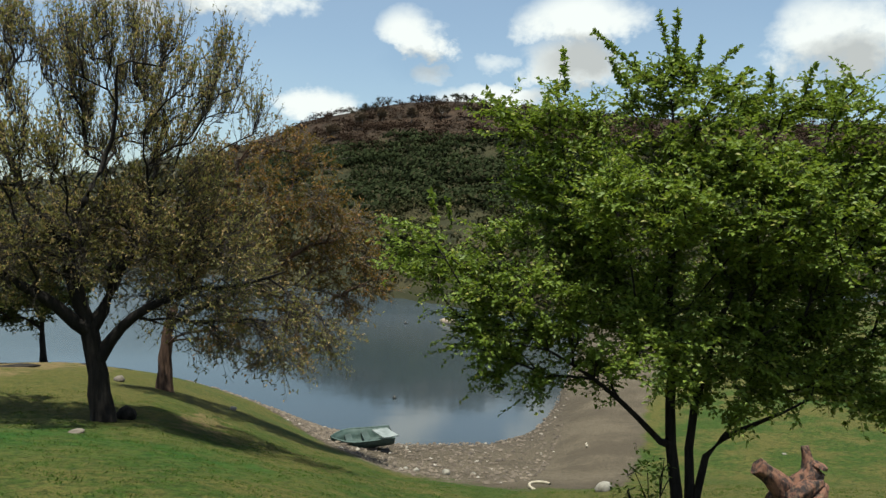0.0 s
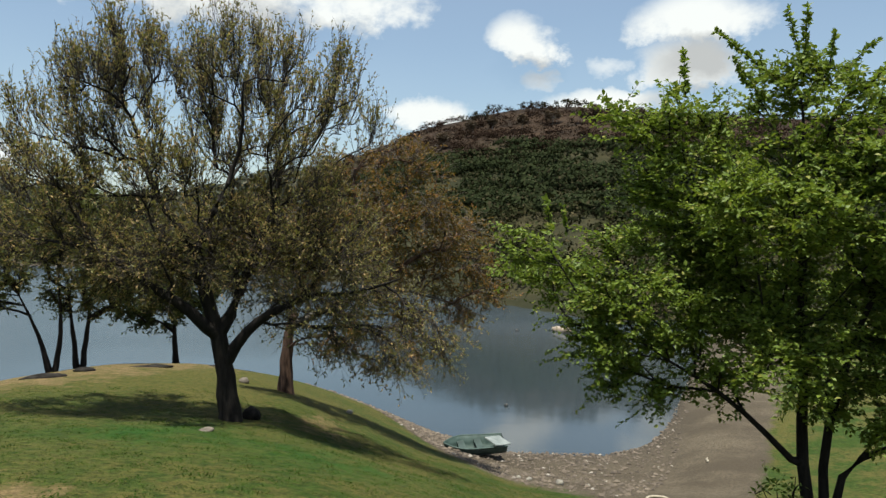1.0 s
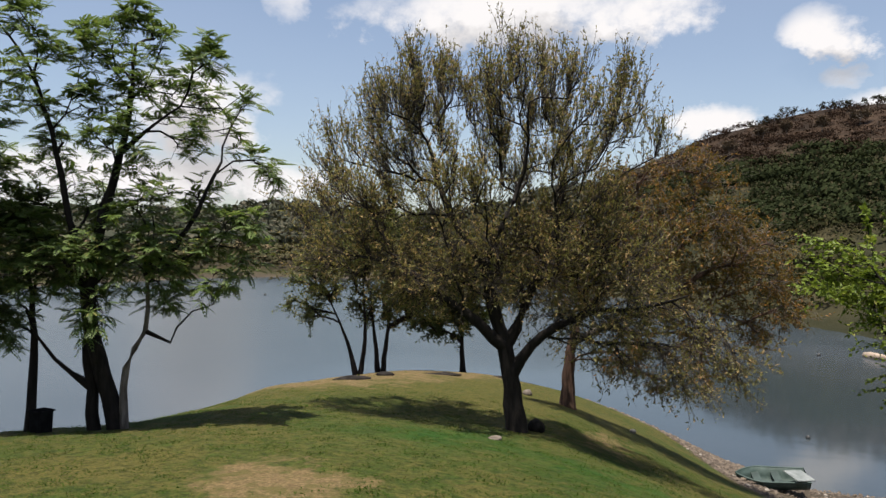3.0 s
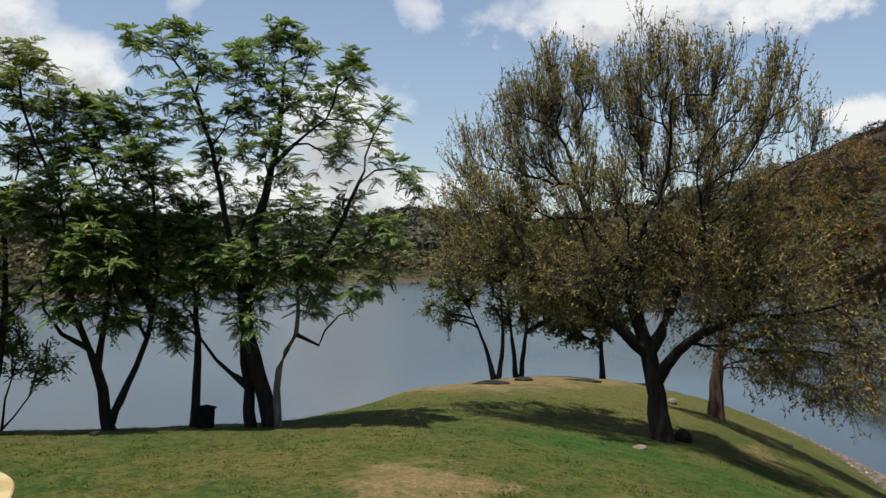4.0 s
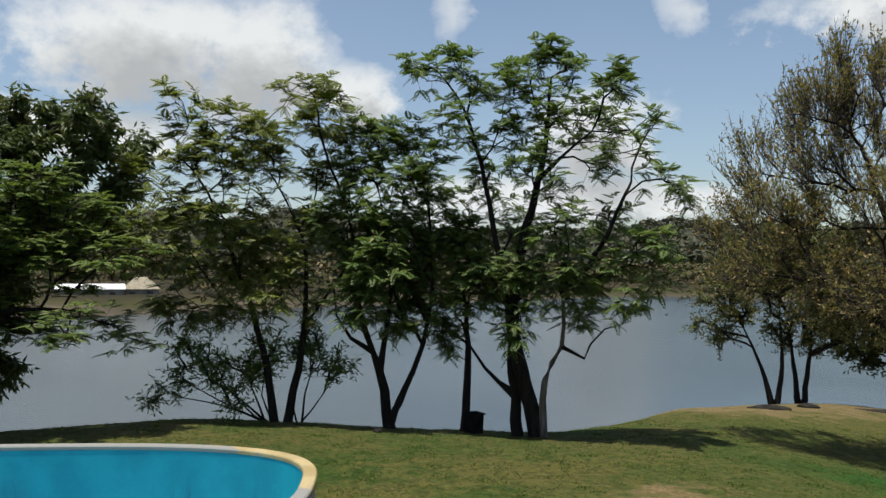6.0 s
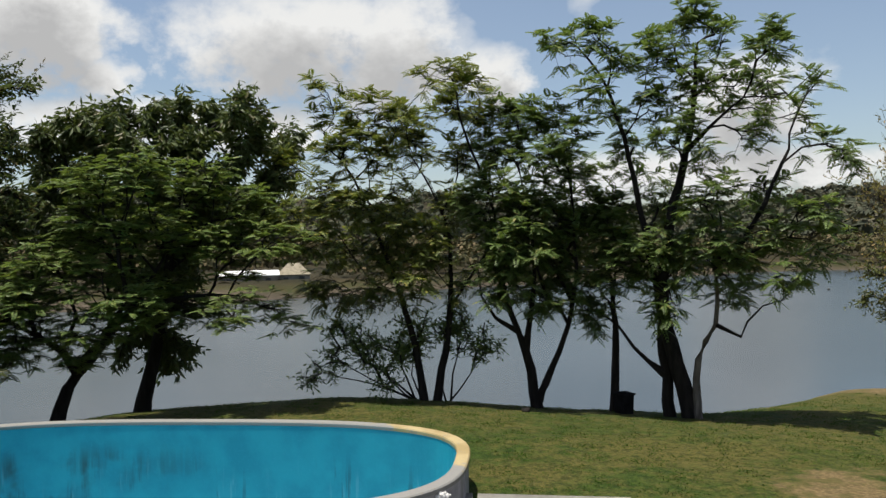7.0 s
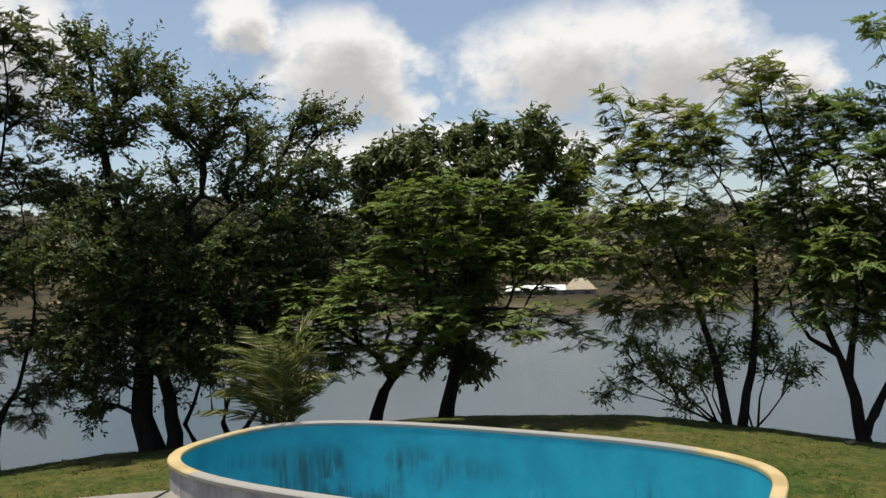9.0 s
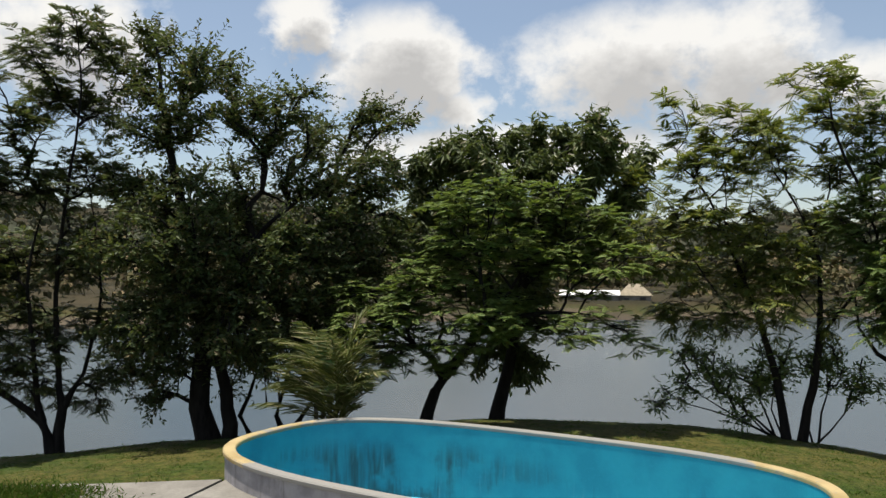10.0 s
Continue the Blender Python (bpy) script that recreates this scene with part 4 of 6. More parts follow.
tree("half_bare_tree", at,
     [stem_at(15, [(23.1, -12.8), (23.6, -8.8), (24.0, -6.8), (24.9, -4.0), (25.5, -1.1), (28.0, 2.6), (29.7, 7.8)]),
      limb_at(15, [(23.8, -7.3), (25.9, -5.2), (28.8, -3.2), (31.6, -1.2), (34.8, -0.4)], -0.2),
      limb_at(15, [(23.3, -8.4), (21.3, -6.0), (18.1, -4.3), (14.8, -4.0), (11.2, -2.9)], -0.15),
      limb_at(15, [(23.8, -6.8), (22.6, -3.9), (21.4, -1.0), (20.2, 2.7), (19.5, 8.0)], 0.15),
      limb_at(15, [(25.5, -1.1), (24.3, 1.8), (22.7, 5.9), (22.4, 10.7)], -0.2)],
     BARE_CROWN + BARE_SKIRT,
     [0.235, 0.13, 0.12, 0.12, 0.08], "broad spreading half-bare tree with sparse small leaves on the lawn", BARK_DARK_SHADED, LEAF_DRY, "bare", density=45, seed=21,
     twigs=8, leaves=5, leaf_size=(0.075, 0.03), twig_len=0.62, tip_r=0.008, sweep=1.9, power=0.74, twig_bark=TWIG_PALE)

# russet tree behind it, with drooping outer branches
at = bearing(19.5, 21)
tree("russet_tree", at,
     [stem_at(21, [(19.4, -11.3), (19.3, -8.0), (18.5, -4.7), (15.6, -1.4)]), limb_at(21, [(18.9, -6.4), (15.6, -4.7), (11.6, -3.8), (8.0, -4.5)], -0.3)],
     crown_at(20, [(15.3, 4.8, 0.8), (12.1, 6.0, 0.65), (9.9, 5.0, 0.6), (9.3, 1.9, 0.85), (12.8, 1.9, 0.9), (6.9, 0.8, 0.75), (5.7, -2.0, 0.65), (9.2, -1.7, 0.85), (12.4, -1.3, 0.85),
                   (10.8, -4.9, 0.7), (7.6, -4.8, 0.6), (4.8, -3.8, 0.45), (14.0, -5.8, 0.6), (10.7, -7.7, 0.45), (13.1, -8.6, 0.4), (16.0, -7.1, 0.5), (8.8, -7.7, 0.3), (17.3, 1.1, 0.8), (18.1, -2.2, 0.8), (21.0, 0.5, 0.9)], 1.0, 131),
     [0.25, 0.11], "russet-brown half-dry tree with a flaking red trunk near the shore", BARK_RED, LEAF_RUSSET, "bare", density=36, seed=31,
     twigs=8, leaves=7, leaf_size=(0.085, 0.04), twig_len=0.55, tip_r=0.009, sweep=-0.35, power=0.68, twig_bark=BARK_GREY, stem_barks=[BARK_RED, BARK_GREY])

# small trees out on the point
POINT = "small trees on the point"
tree("point_tree", bearing(27.0, 30), [stem_at(30, [(27.0, -8.7), (27.1, -6.8), (27.4, -4.0)])],
     lobes_at(30, [(29.3, -2.4, 0, 1.9), (26.0, -2.4, 0, 1.9), (28.5, -5.0, 0, 1.0)]), [0.15], "dark bushy tree on the grassy point", BARK_DARK_SHADED, LEAF_DARK,
     "small", density=22, seed=41, twigs=9, leaves=14, leaf_size=(0.16, 0.08), twig_len=0.5, tip_r=0.01, group=POINT)
tree("point_tree", bearing(34.8, 27), [stem_at(27, [(34.8, -9.0), (35.5, -6.6), (36.6, -4.0)]), stem_at(27, [(34.6, -9.0), (34.2, -6.5), (34.4, -2.0)])],
     lobes_at(27, [(36.6, -1.2, 0, 1.5), (34.7, 1.5, 0, 1.5), (38.5, -4.2, 0, 0.8)]), [0.13, 0.11], "low olive tree with forked stems on the point", BARK_DARK_SHADED, LEAF_OLIVE,
     "small", density=24, seed=42, twigs=8, leaves=9, leaf_size=(0.13, 0.06), twig_len=0.5, tip_r=0.01, group=POINT)
tree("point_tree", bearing(33.1, 27.5), [stem_at(27.5, [(33.2, -8.9), (33.5, -6.4), (33.8, -3.0)]), stem_at(27.5, [(32.9, -8.9), (32.6, -6.2), (32.2, -2.0)])],
     lobes_at(27.5, [(32.2, 0.3, 0, 1.8), (31.2, -3.0, 0, 1.3), (33.8, -3.6, 0, 0.9)]), [0.12, 0.11], "low olive tree with twin stems on the point", BARK_DARK_SHADED, LEAF_OLIVE,
     "small", density=24, seed=43, twigs=8, leaves=9, leaf_size=(0.13, 0.06), twig_len=0.5, tip_r=0.01, group=POINT)

# feather-leaved trees along the brow
BROW = "feather-leaved trees along the brow of the lawn"
FROND = dict(twigs=4, leaves=6, leaf_size=(0.22, 0.066), twig_len=0.33, power=1.0, group=BROW)
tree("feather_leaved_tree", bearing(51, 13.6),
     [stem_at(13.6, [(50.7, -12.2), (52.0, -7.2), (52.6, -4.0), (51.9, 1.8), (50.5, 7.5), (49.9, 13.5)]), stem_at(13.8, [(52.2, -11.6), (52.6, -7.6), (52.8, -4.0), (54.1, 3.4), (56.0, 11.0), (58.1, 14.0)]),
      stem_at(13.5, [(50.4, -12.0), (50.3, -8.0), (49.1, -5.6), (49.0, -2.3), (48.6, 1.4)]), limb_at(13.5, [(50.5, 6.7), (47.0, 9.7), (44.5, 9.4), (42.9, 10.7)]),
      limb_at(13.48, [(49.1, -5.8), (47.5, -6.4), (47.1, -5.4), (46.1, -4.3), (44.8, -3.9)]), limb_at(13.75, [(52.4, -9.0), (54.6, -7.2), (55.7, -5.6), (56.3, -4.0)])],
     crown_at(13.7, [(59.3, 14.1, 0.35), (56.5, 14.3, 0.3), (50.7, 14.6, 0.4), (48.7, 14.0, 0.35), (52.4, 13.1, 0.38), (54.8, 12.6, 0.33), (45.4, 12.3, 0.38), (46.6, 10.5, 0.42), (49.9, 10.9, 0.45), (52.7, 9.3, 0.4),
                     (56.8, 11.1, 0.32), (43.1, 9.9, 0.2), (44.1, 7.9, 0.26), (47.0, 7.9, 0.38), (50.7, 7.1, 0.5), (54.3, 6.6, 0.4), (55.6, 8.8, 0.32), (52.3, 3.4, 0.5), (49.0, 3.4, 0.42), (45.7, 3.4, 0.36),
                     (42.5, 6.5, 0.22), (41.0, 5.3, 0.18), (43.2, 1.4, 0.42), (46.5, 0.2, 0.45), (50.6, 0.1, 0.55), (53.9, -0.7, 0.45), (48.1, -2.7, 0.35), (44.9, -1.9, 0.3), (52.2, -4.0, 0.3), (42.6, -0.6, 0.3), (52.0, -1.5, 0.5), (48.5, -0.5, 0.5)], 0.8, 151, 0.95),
     [0.17, 0.11, 0.085, 0.03, 0.026, 0.05], "tall airy tree with feathery leaves and leaning stems", BARK_DARK_SHADED, LEAF_PINNATE, "pinnate", density=62, seed=51,
     stem_barks=[BARK_DARK_SHADED, BARK_DARK_SHADED, BARK_GREY, BARK_DARK_SHADED, BARK_DARK_SHADED, BARK_DARK_SHADED], **FROND)
tree("feather_leaved_tree", bearing(56.2, 14.2), [stem_at(14.2, [(56.0, -11.9), (55.9, -8.8), (55.8, -5.6), (56.3, -0.7), (57.0, 2.0)])],
     crown_at(14.2, [(56.7, 0.9, 0.42), (55.5, -0.3, 0.42), (56.3, -2.3, 0.38), (57.1, -5.0, 0.26), (57.9, -3.2, 0.35), (55.9, 2.5, 0.4)], 0.4, 152, 0.95), [0.10],
     "slim tree with feathery leaves beside a black bin", BARK_DARK_SHADED, LEAF_PINNATE, "pinnate", density=110, seed=52, **FROND)
tree("feather_leaved_tree", bearing(61.6, 14), [stem_at(14, [(61.4, -11.8), (62.2, -7.5), (63.2, -4.7), (64.2, -0.8), (65.0, 2.4)]), limb_at(14, [(61.4, -10.9), (59.8, -7.5), (59.1, -5.6), (58.5, -2.3), (58.6, 3.0)]),
      limb_at(14, [(62.0, -7.6), (61.7, -4.3), (61.5, -0.7), (62.3, 5.2)], 0.05), limb_at(14, [(62.6, -6.5), (64.3, -5.1), (65.3, -3.5), (65.5, -1.5)], -0.05)],
     crown_at(14, [(62.8, 9.4, 0.4), (60.4, 8.8, 0.36), (58.8, 7.6, 0.3), (63.5, 6.8, 0.5), (60.0, 6.1, 0.42), (58.0, 5.3, 0.32), (64.6, 3.2, 0.55), (61.1, 2.9, 0.55), (58.3, 2.5, 0.45), (62.6, -0.4, 0.42),
                   (59.9, -1.1, 0.42), (60.3, -3.9, 0.28), (64.2, -2.3, 0.34), (62.0, -3.0, 0.34), (63.0, 1.0, 0.65), (60.0, 0.8, 0.65)], 0.7, 153, 0.95), [0.12, 0.07, 0.055, 0.045],
     "forked dark-stemmed tree with feathery leaves", BARK_DARK_SHADED, LEAF_PINNATE, "pinnate", density=98, seed=53, **FROND)
tree("feather_leaved_tree", bearing(69, 14), [stem_at(14, [(69.6, -11.2), (70.2, -6.8), (71.1, -3.4), (72.2, -0.4), (74.3, 5.1), (76.3, 7.5)]), stem_at(14.1, [(68.7, -11.2), (67.8, -6.2), (67.3, -3.9), (64.9, -0.4), (64.2, 2.4), (66.2, 8.2), (67.0, 12.0)]),
      limb_at(14.1, [(67.7, -5.0), (67.5, -0.8), (67.9, 2.3), (70.2, 6.8)], 0.05)],
     crown_at(14, [(76.0, 10.9, 0.26), (76.3, 9.1, 0.26), (74.0, 8.9, 0.33), (71.6, 10.0, 0.34), (70.6, 9.2, 0.36), (67.7, 12.1, 0.34), (66.2, 11.9, 0.3), (68.0, 9.8, 0.36), (65.4, 9.6, 0.36), (73.3, 7.4, 0.45),
                   (75.6, 6.9, 0.38), (70.2, 6.8, 0.48), (66.9, 6.6, 0.42), (76.2, 3.9, 0.42), (73.9, 3.7, 0.42), (71.2, 3.0, 0.5), (67.9, 2.7, 0.42), (77.4, 1.0, 0.4), (74.9, 0.3, 0.4), (72.2, 0.0, 0.4),
                   (69.0, -0.4, 0.34), (76.8, -1.9, 0.32), (79.1, 5.6, 0.36), (79.3, 2.0, 0.36), (75.5, -3.3, 0.34), (72.8, -2.4, 0.36), (70.3, -2.6, 0.34), (67.0, -2.2, 0.3), (70.5, 1.2, 0.6)], 0.8, 154, 0.95), [0.085, 0.085, 0.05],
     "two-stemmed tree with feathery leaves and yellowing tips", BARK_DARK_SHADED, LEAF_FEATHER, "pinnate", density=72, seed=54, **FROND)
tree("thin_shrub", bearing(70.4, 14.4), [stem_at(14.4, [(69.9, -11.0), (72.5, -8.8), (75.0, -7.0)]), stem_at(14.4, [(67.7, -11.2), (67.5, -9.0), (66.5, -6.5)]), stem_at(14.4, [(70.2, -11), (71.2, -8.4), (71.0, -5.5)]), stem_at(14.3, [(69.8, -11), (73.2, -9.6), (76.8, -8.6)]), stem_at(14.4, [(67.9, -11.1), (66.2, -9.0), (65.0, -7.2)]), stem_at(14.35, [(70.0, -11), (71.8, -9.6), (73.6, -7.4)]), stem_at(14.45, [(69.7, -11), (70.5, -9.0), (70.0, -6.2)]), stem_at(14.4, [(68.0, -11.1), (68.4, -8.8), (67.8, -6.0)]), stem_at(14.3, [(70.1, -11), (73.8, -9.0), (76.0, -7.6)])],
     lobes_at(14.3, [(77.2, -8.5, 0, 0.33), (74.8, -6.4, 0, 0.6), (72.3, -7.8, -0.2, 0.55), (66.9, -5.9, 0, 0.55), (64.9, -7.3, 0, 0.35), (70.2, -5.9, 0, 0.55)]), [0.026, 0.024, 0.024, 0.02, 0.02, 0.02, 0.02, 0.018, 0.018],
     "thin grey-green shrub under the trees", BARK_DARK_SHADED, LEAF_PINNATE, "small", density=64, seed=55, twigs=6, leaves=9, leaf_size=(0.11, 0.036), twig_len=0.28, tip_r=0.005, category="shrub")
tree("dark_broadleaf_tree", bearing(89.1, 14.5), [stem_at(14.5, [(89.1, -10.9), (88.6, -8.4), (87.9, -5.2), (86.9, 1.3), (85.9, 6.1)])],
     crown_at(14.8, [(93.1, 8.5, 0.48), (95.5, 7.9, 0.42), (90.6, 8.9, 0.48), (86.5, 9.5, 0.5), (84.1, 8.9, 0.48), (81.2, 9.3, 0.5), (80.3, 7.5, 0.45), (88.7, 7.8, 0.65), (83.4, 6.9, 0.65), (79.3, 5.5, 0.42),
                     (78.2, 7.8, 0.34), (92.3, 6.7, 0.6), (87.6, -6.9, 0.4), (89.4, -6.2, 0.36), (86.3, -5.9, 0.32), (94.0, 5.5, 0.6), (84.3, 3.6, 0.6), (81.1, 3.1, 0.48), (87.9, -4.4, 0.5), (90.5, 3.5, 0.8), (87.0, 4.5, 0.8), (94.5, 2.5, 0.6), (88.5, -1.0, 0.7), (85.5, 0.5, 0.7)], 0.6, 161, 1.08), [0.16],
     "dense dark broad-leaved tree with drooping leaves", BARK_DARK_SHADED, LEAF_BROAD, "broad", density=38, seed=61, twigs=10, leaves=12, leaf_size=(0.17, 0.055), twig_len=0.3)
tree("spreading_feather_tree", bearing(94.5, 13.2), [stem_at(13.2, [(94.3, -11.2), (93.5, -8.5), (92.0, -6.6), (89.5, -3.5), (87.3, 0.1)]), limb_at(13.2, [(92.7, -7.2), (94.8, -5.3), (96.7, -4.0), (98.2, -3.1)], -0.05),
      limb_at(13.2, [(89.5, -3.5), (85.8, -2.9), (82.1, -3.0)], -0.1)],
     crown_at(13.0, [(88.7, 5.4, 0.42), (92.0, 4.3, 0.42), (85.1, 4.9, 0.45), (81.9, 3.1, 0.45), (79.9, 1.0, 0.36), (87.3, 1.7, 0.6), (91.3, 1.4, 0.55), (94.2, -0.1, 0.5), (83.6, -0.1, 0.55),
                     (96.6, -2.4, 0.45), (97.9, -4.7, 0.34), (95.1, -4.1, 0.42), (91.1, -2.6, 0.55), (87.0, -2.8, 0.55), (83.3, -3.4, 0.38), (80.3, -3.9, 0.26), (98.9, -1.5, 0.34), (92.8, -6.2, 0.28), (96.0, -6.4, 0.25), (79.3, -4.7, 0.2), (92.3, -4.8, 0.35), (89.4, -3.1, 0.5), (85.8, -3.9, 0.4), (96.4, -6.4, 0.32), (98.4, -5.5, 0.34), (96.4, -3.1, 0.45), (93.9, -1.5, 0.5), (99.6, -3.5, 0.4)], 0.6, 162, 0.95), [0.13, 0.07, 0.06],
     "leaning tree with flat sprays of feathery green leaves", BARK_DARK_SHADED, LEAF_SPRAY, "pinnate", density=76, seed=62, twigs=6, leaves=6, leaf_size=(0.17, 0.05), twig_len=0.32, layer=0.6)
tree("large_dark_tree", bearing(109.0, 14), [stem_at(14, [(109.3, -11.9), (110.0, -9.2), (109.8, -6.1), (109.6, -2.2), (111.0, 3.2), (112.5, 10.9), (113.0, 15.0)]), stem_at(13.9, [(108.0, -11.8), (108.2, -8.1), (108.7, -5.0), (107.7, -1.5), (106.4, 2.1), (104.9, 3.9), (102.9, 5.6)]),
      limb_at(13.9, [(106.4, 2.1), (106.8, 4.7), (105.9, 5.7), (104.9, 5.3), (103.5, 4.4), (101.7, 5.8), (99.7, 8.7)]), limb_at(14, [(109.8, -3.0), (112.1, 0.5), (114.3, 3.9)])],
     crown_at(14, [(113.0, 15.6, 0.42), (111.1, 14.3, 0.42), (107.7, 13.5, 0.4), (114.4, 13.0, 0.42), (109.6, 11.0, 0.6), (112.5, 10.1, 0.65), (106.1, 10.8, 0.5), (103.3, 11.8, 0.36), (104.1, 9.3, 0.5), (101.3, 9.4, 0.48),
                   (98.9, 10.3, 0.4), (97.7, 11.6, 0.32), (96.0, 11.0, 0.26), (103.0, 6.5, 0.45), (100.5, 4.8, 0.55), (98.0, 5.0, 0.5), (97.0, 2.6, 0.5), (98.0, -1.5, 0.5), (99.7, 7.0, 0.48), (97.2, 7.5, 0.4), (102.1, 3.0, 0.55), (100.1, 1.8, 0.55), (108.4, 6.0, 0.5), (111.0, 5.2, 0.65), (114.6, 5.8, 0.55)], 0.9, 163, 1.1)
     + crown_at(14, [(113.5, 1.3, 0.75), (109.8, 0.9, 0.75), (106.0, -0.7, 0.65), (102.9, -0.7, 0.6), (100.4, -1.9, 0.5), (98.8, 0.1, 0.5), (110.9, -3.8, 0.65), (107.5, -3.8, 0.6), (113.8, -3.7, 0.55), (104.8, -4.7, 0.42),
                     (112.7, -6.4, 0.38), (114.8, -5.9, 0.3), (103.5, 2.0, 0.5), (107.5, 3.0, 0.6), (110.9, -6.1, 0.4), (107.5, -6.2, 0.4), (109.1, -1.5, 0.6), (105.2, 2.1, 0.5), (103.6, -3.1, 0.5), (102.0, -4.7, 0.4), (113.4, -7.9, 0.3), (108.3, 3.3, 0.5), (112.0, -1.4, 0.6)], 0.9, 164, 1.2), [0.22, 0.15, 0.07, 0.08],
     "large dark-leaved tree with thick trunks darkened as in shade", BARK_DARK_SHADED, LEAF_DARK, "small", density=43, seed=63, twigs=9, leaves=13, leaf_size=(0.10, 0.048), twig_len=0.46, layer=0.25)
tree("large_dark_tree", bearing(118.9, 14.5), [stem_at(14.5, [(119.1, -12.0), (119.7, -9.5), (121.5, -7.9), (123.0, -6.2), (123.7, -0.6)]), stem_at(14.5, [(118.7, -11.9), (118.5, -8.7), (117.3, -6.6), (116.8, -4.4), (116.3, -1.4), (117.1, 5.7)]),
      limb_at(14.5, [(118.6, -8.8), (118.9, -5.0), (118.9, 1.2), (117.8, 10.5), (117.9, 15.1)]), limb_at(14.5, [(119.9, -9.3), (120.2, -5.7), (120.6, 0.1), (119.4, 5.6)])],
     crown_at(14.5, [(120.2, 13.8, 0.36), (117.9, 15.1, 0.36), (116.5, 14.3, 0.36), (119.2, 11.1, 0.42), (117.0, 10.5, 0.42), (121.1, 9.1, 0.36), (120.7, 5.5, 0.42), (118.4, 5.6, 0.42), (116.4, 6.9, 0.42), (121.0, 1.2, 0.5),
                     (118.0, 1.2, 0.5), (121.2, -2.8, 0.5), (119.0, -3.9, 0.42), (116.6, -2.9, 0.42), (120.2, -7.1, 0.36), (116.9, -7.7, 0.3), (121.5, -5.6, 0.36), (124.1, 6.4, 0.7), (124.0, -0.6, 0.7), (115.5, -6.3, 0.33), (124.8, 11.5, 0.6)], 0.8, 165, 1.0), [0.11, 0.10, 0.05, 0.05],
     "dark tree with a low fork at the lawn's edge", BARK_DARK_SHADED, LEAF_DARK, "pinnate", density=84, seed=64, twigs=5, leaves=6, leaf_size=(0.2, 0.06), twig_len=0.36, power=0.75)
for seed, line, lobes in ((71, [(106.5, -11.4), (107.3, -9.9), (106.7, -8.6), (106.2, -7.0), (106.0, -5.5)], [(106.0, -5.5, 0.5), (107.0, -4.6, 0.5)]),
                          (72, [(104.3, -11.2), (104.8, -10.0), (104.6, -9.2), (105.5, -9.1), (105.6, -7.6)], [(105.4, -6.8, 0.4), (104.2, -5.5, 0.5)]),
                          (73, [(104.0, -11.2), (102.6, -9.5), (102.0, -8.7), (101.9, -7.0)], [(101.9, -6.0, 0.5), (100.8, -6.8, 0.35)])):
    tree("stunted_tree", bearing(line[0][0], 15), [stem_at(15, line)], crown_at(15, lobes, 0.2, seed, 1.0), [0.075], "stunted crooked dark tree near the water", BARK_DARK_SHADED, LEAF_DARK,
         "small", density=40, seed=seed, twigs=7, leaves=9, leaf_size=(0.09, 0.04), twig_len=0.32, group="stunted trees by the water")


# ---------------------------------------------------------------- far banks and hills
def clumps(name, places, sizes, mat, cards, card, label, category, seed, flat=0.75):
    """Bushes and far trees too many to count: loose leaf clumps over rounded forms."""
    rng = np.random.default_rng(seed)
    n = len(places)
    d = unit(rng.normal(size=(n, cards, 3)))
    d[..., 2] = np.abs(d[..., 2]) * 1.05 - 0.15
    rr = rng.uniform(0.45, 1.05, size=(n, cards, 1)) * sizes[:, None, None]
    lump = 1 + 0.35 * np.sin(d[..., :1] * 5 + rng.uniform(0, 6, size=(n, 1, 1))) * np.cos(d[..., 1:2] * 4 + rng.uniform(0, 6, size=(n, 1, 1)))
    p = places[:, None] + d * rr * lump * np.array([1, 1, flat]) + np.array([0, 0, 1.0]) * sizes[:, None, None] * flat * 0.55
    p = p.reshape(-1, 3)
    nrm = unit(d.reshape(-1, 3) + np.array([[0, 0, 0.25]]) + rng.normal(size=p.shape) * 0.42)
    tn = unit(np.cross(nrm, rng.normal(size=p.shape)))
    sd = np.cross(nrm, tn)
    sz = (np.repeat(sizes, cards) * card * rng.uniform(0.6, 1.4, len(p)))[:, None]
    v = np.stack([p - tn * sz * 0.5, p - sd * sz * 0.42, p + tn * sz * 0.5, p + sd * sz * 0.42], 1).reshape(-1, 3)
    f = np.arange(len(v)).reshape(-1, 4)
    me = mesh_from(name, v, f, mat)
    me.normals_split_custom_set_from_vertices(np.repeat(unit(d.reshape(-1, 3) + rng.normal(size=p.shape) * 0.22), 4, 0))
    return tagged(new(name, me), label, category, kind="stuff")


def scatter(n, a0, a1, near, far, seed, clump=30.0, keep=0.5):
    """Places over the far ground, a random share of the way from the shore to the skyline."""
    rng = np.random.default_rng(seed)
    a = rng.uniform(a0, a1, n * 3)
    t = rng.uniform(near, far, n * 3)
    fs, dc = np.interp(a, _turns, FAR_S[0]), np.interp(a, _turns, FAR_S[1])
    r = fs + 1 + (dc - fs - 1) * t
    x, y = -r * np.sin(np.radians(a)), r * np.cos(np.radians(a))
    w = waves(x, y, clump, seed + 1) * 0.9 + 0.5
    ok = rng.uniform(0, 1, n * 3) < np.clip(w + keep - 0.5, 0.03, 1)
    ok &= ~((a > 76) & (a < 85.5) & (r < fs + 32) & (rng.uniform(0, 1, n * 3) < 0.93))
    x, y, a, t = x[ok][:n], y[ok][:n], a[ok][:n], t[ok][:n]
    return np.stack([x, y, land(x, y)], -1), a, t, rng


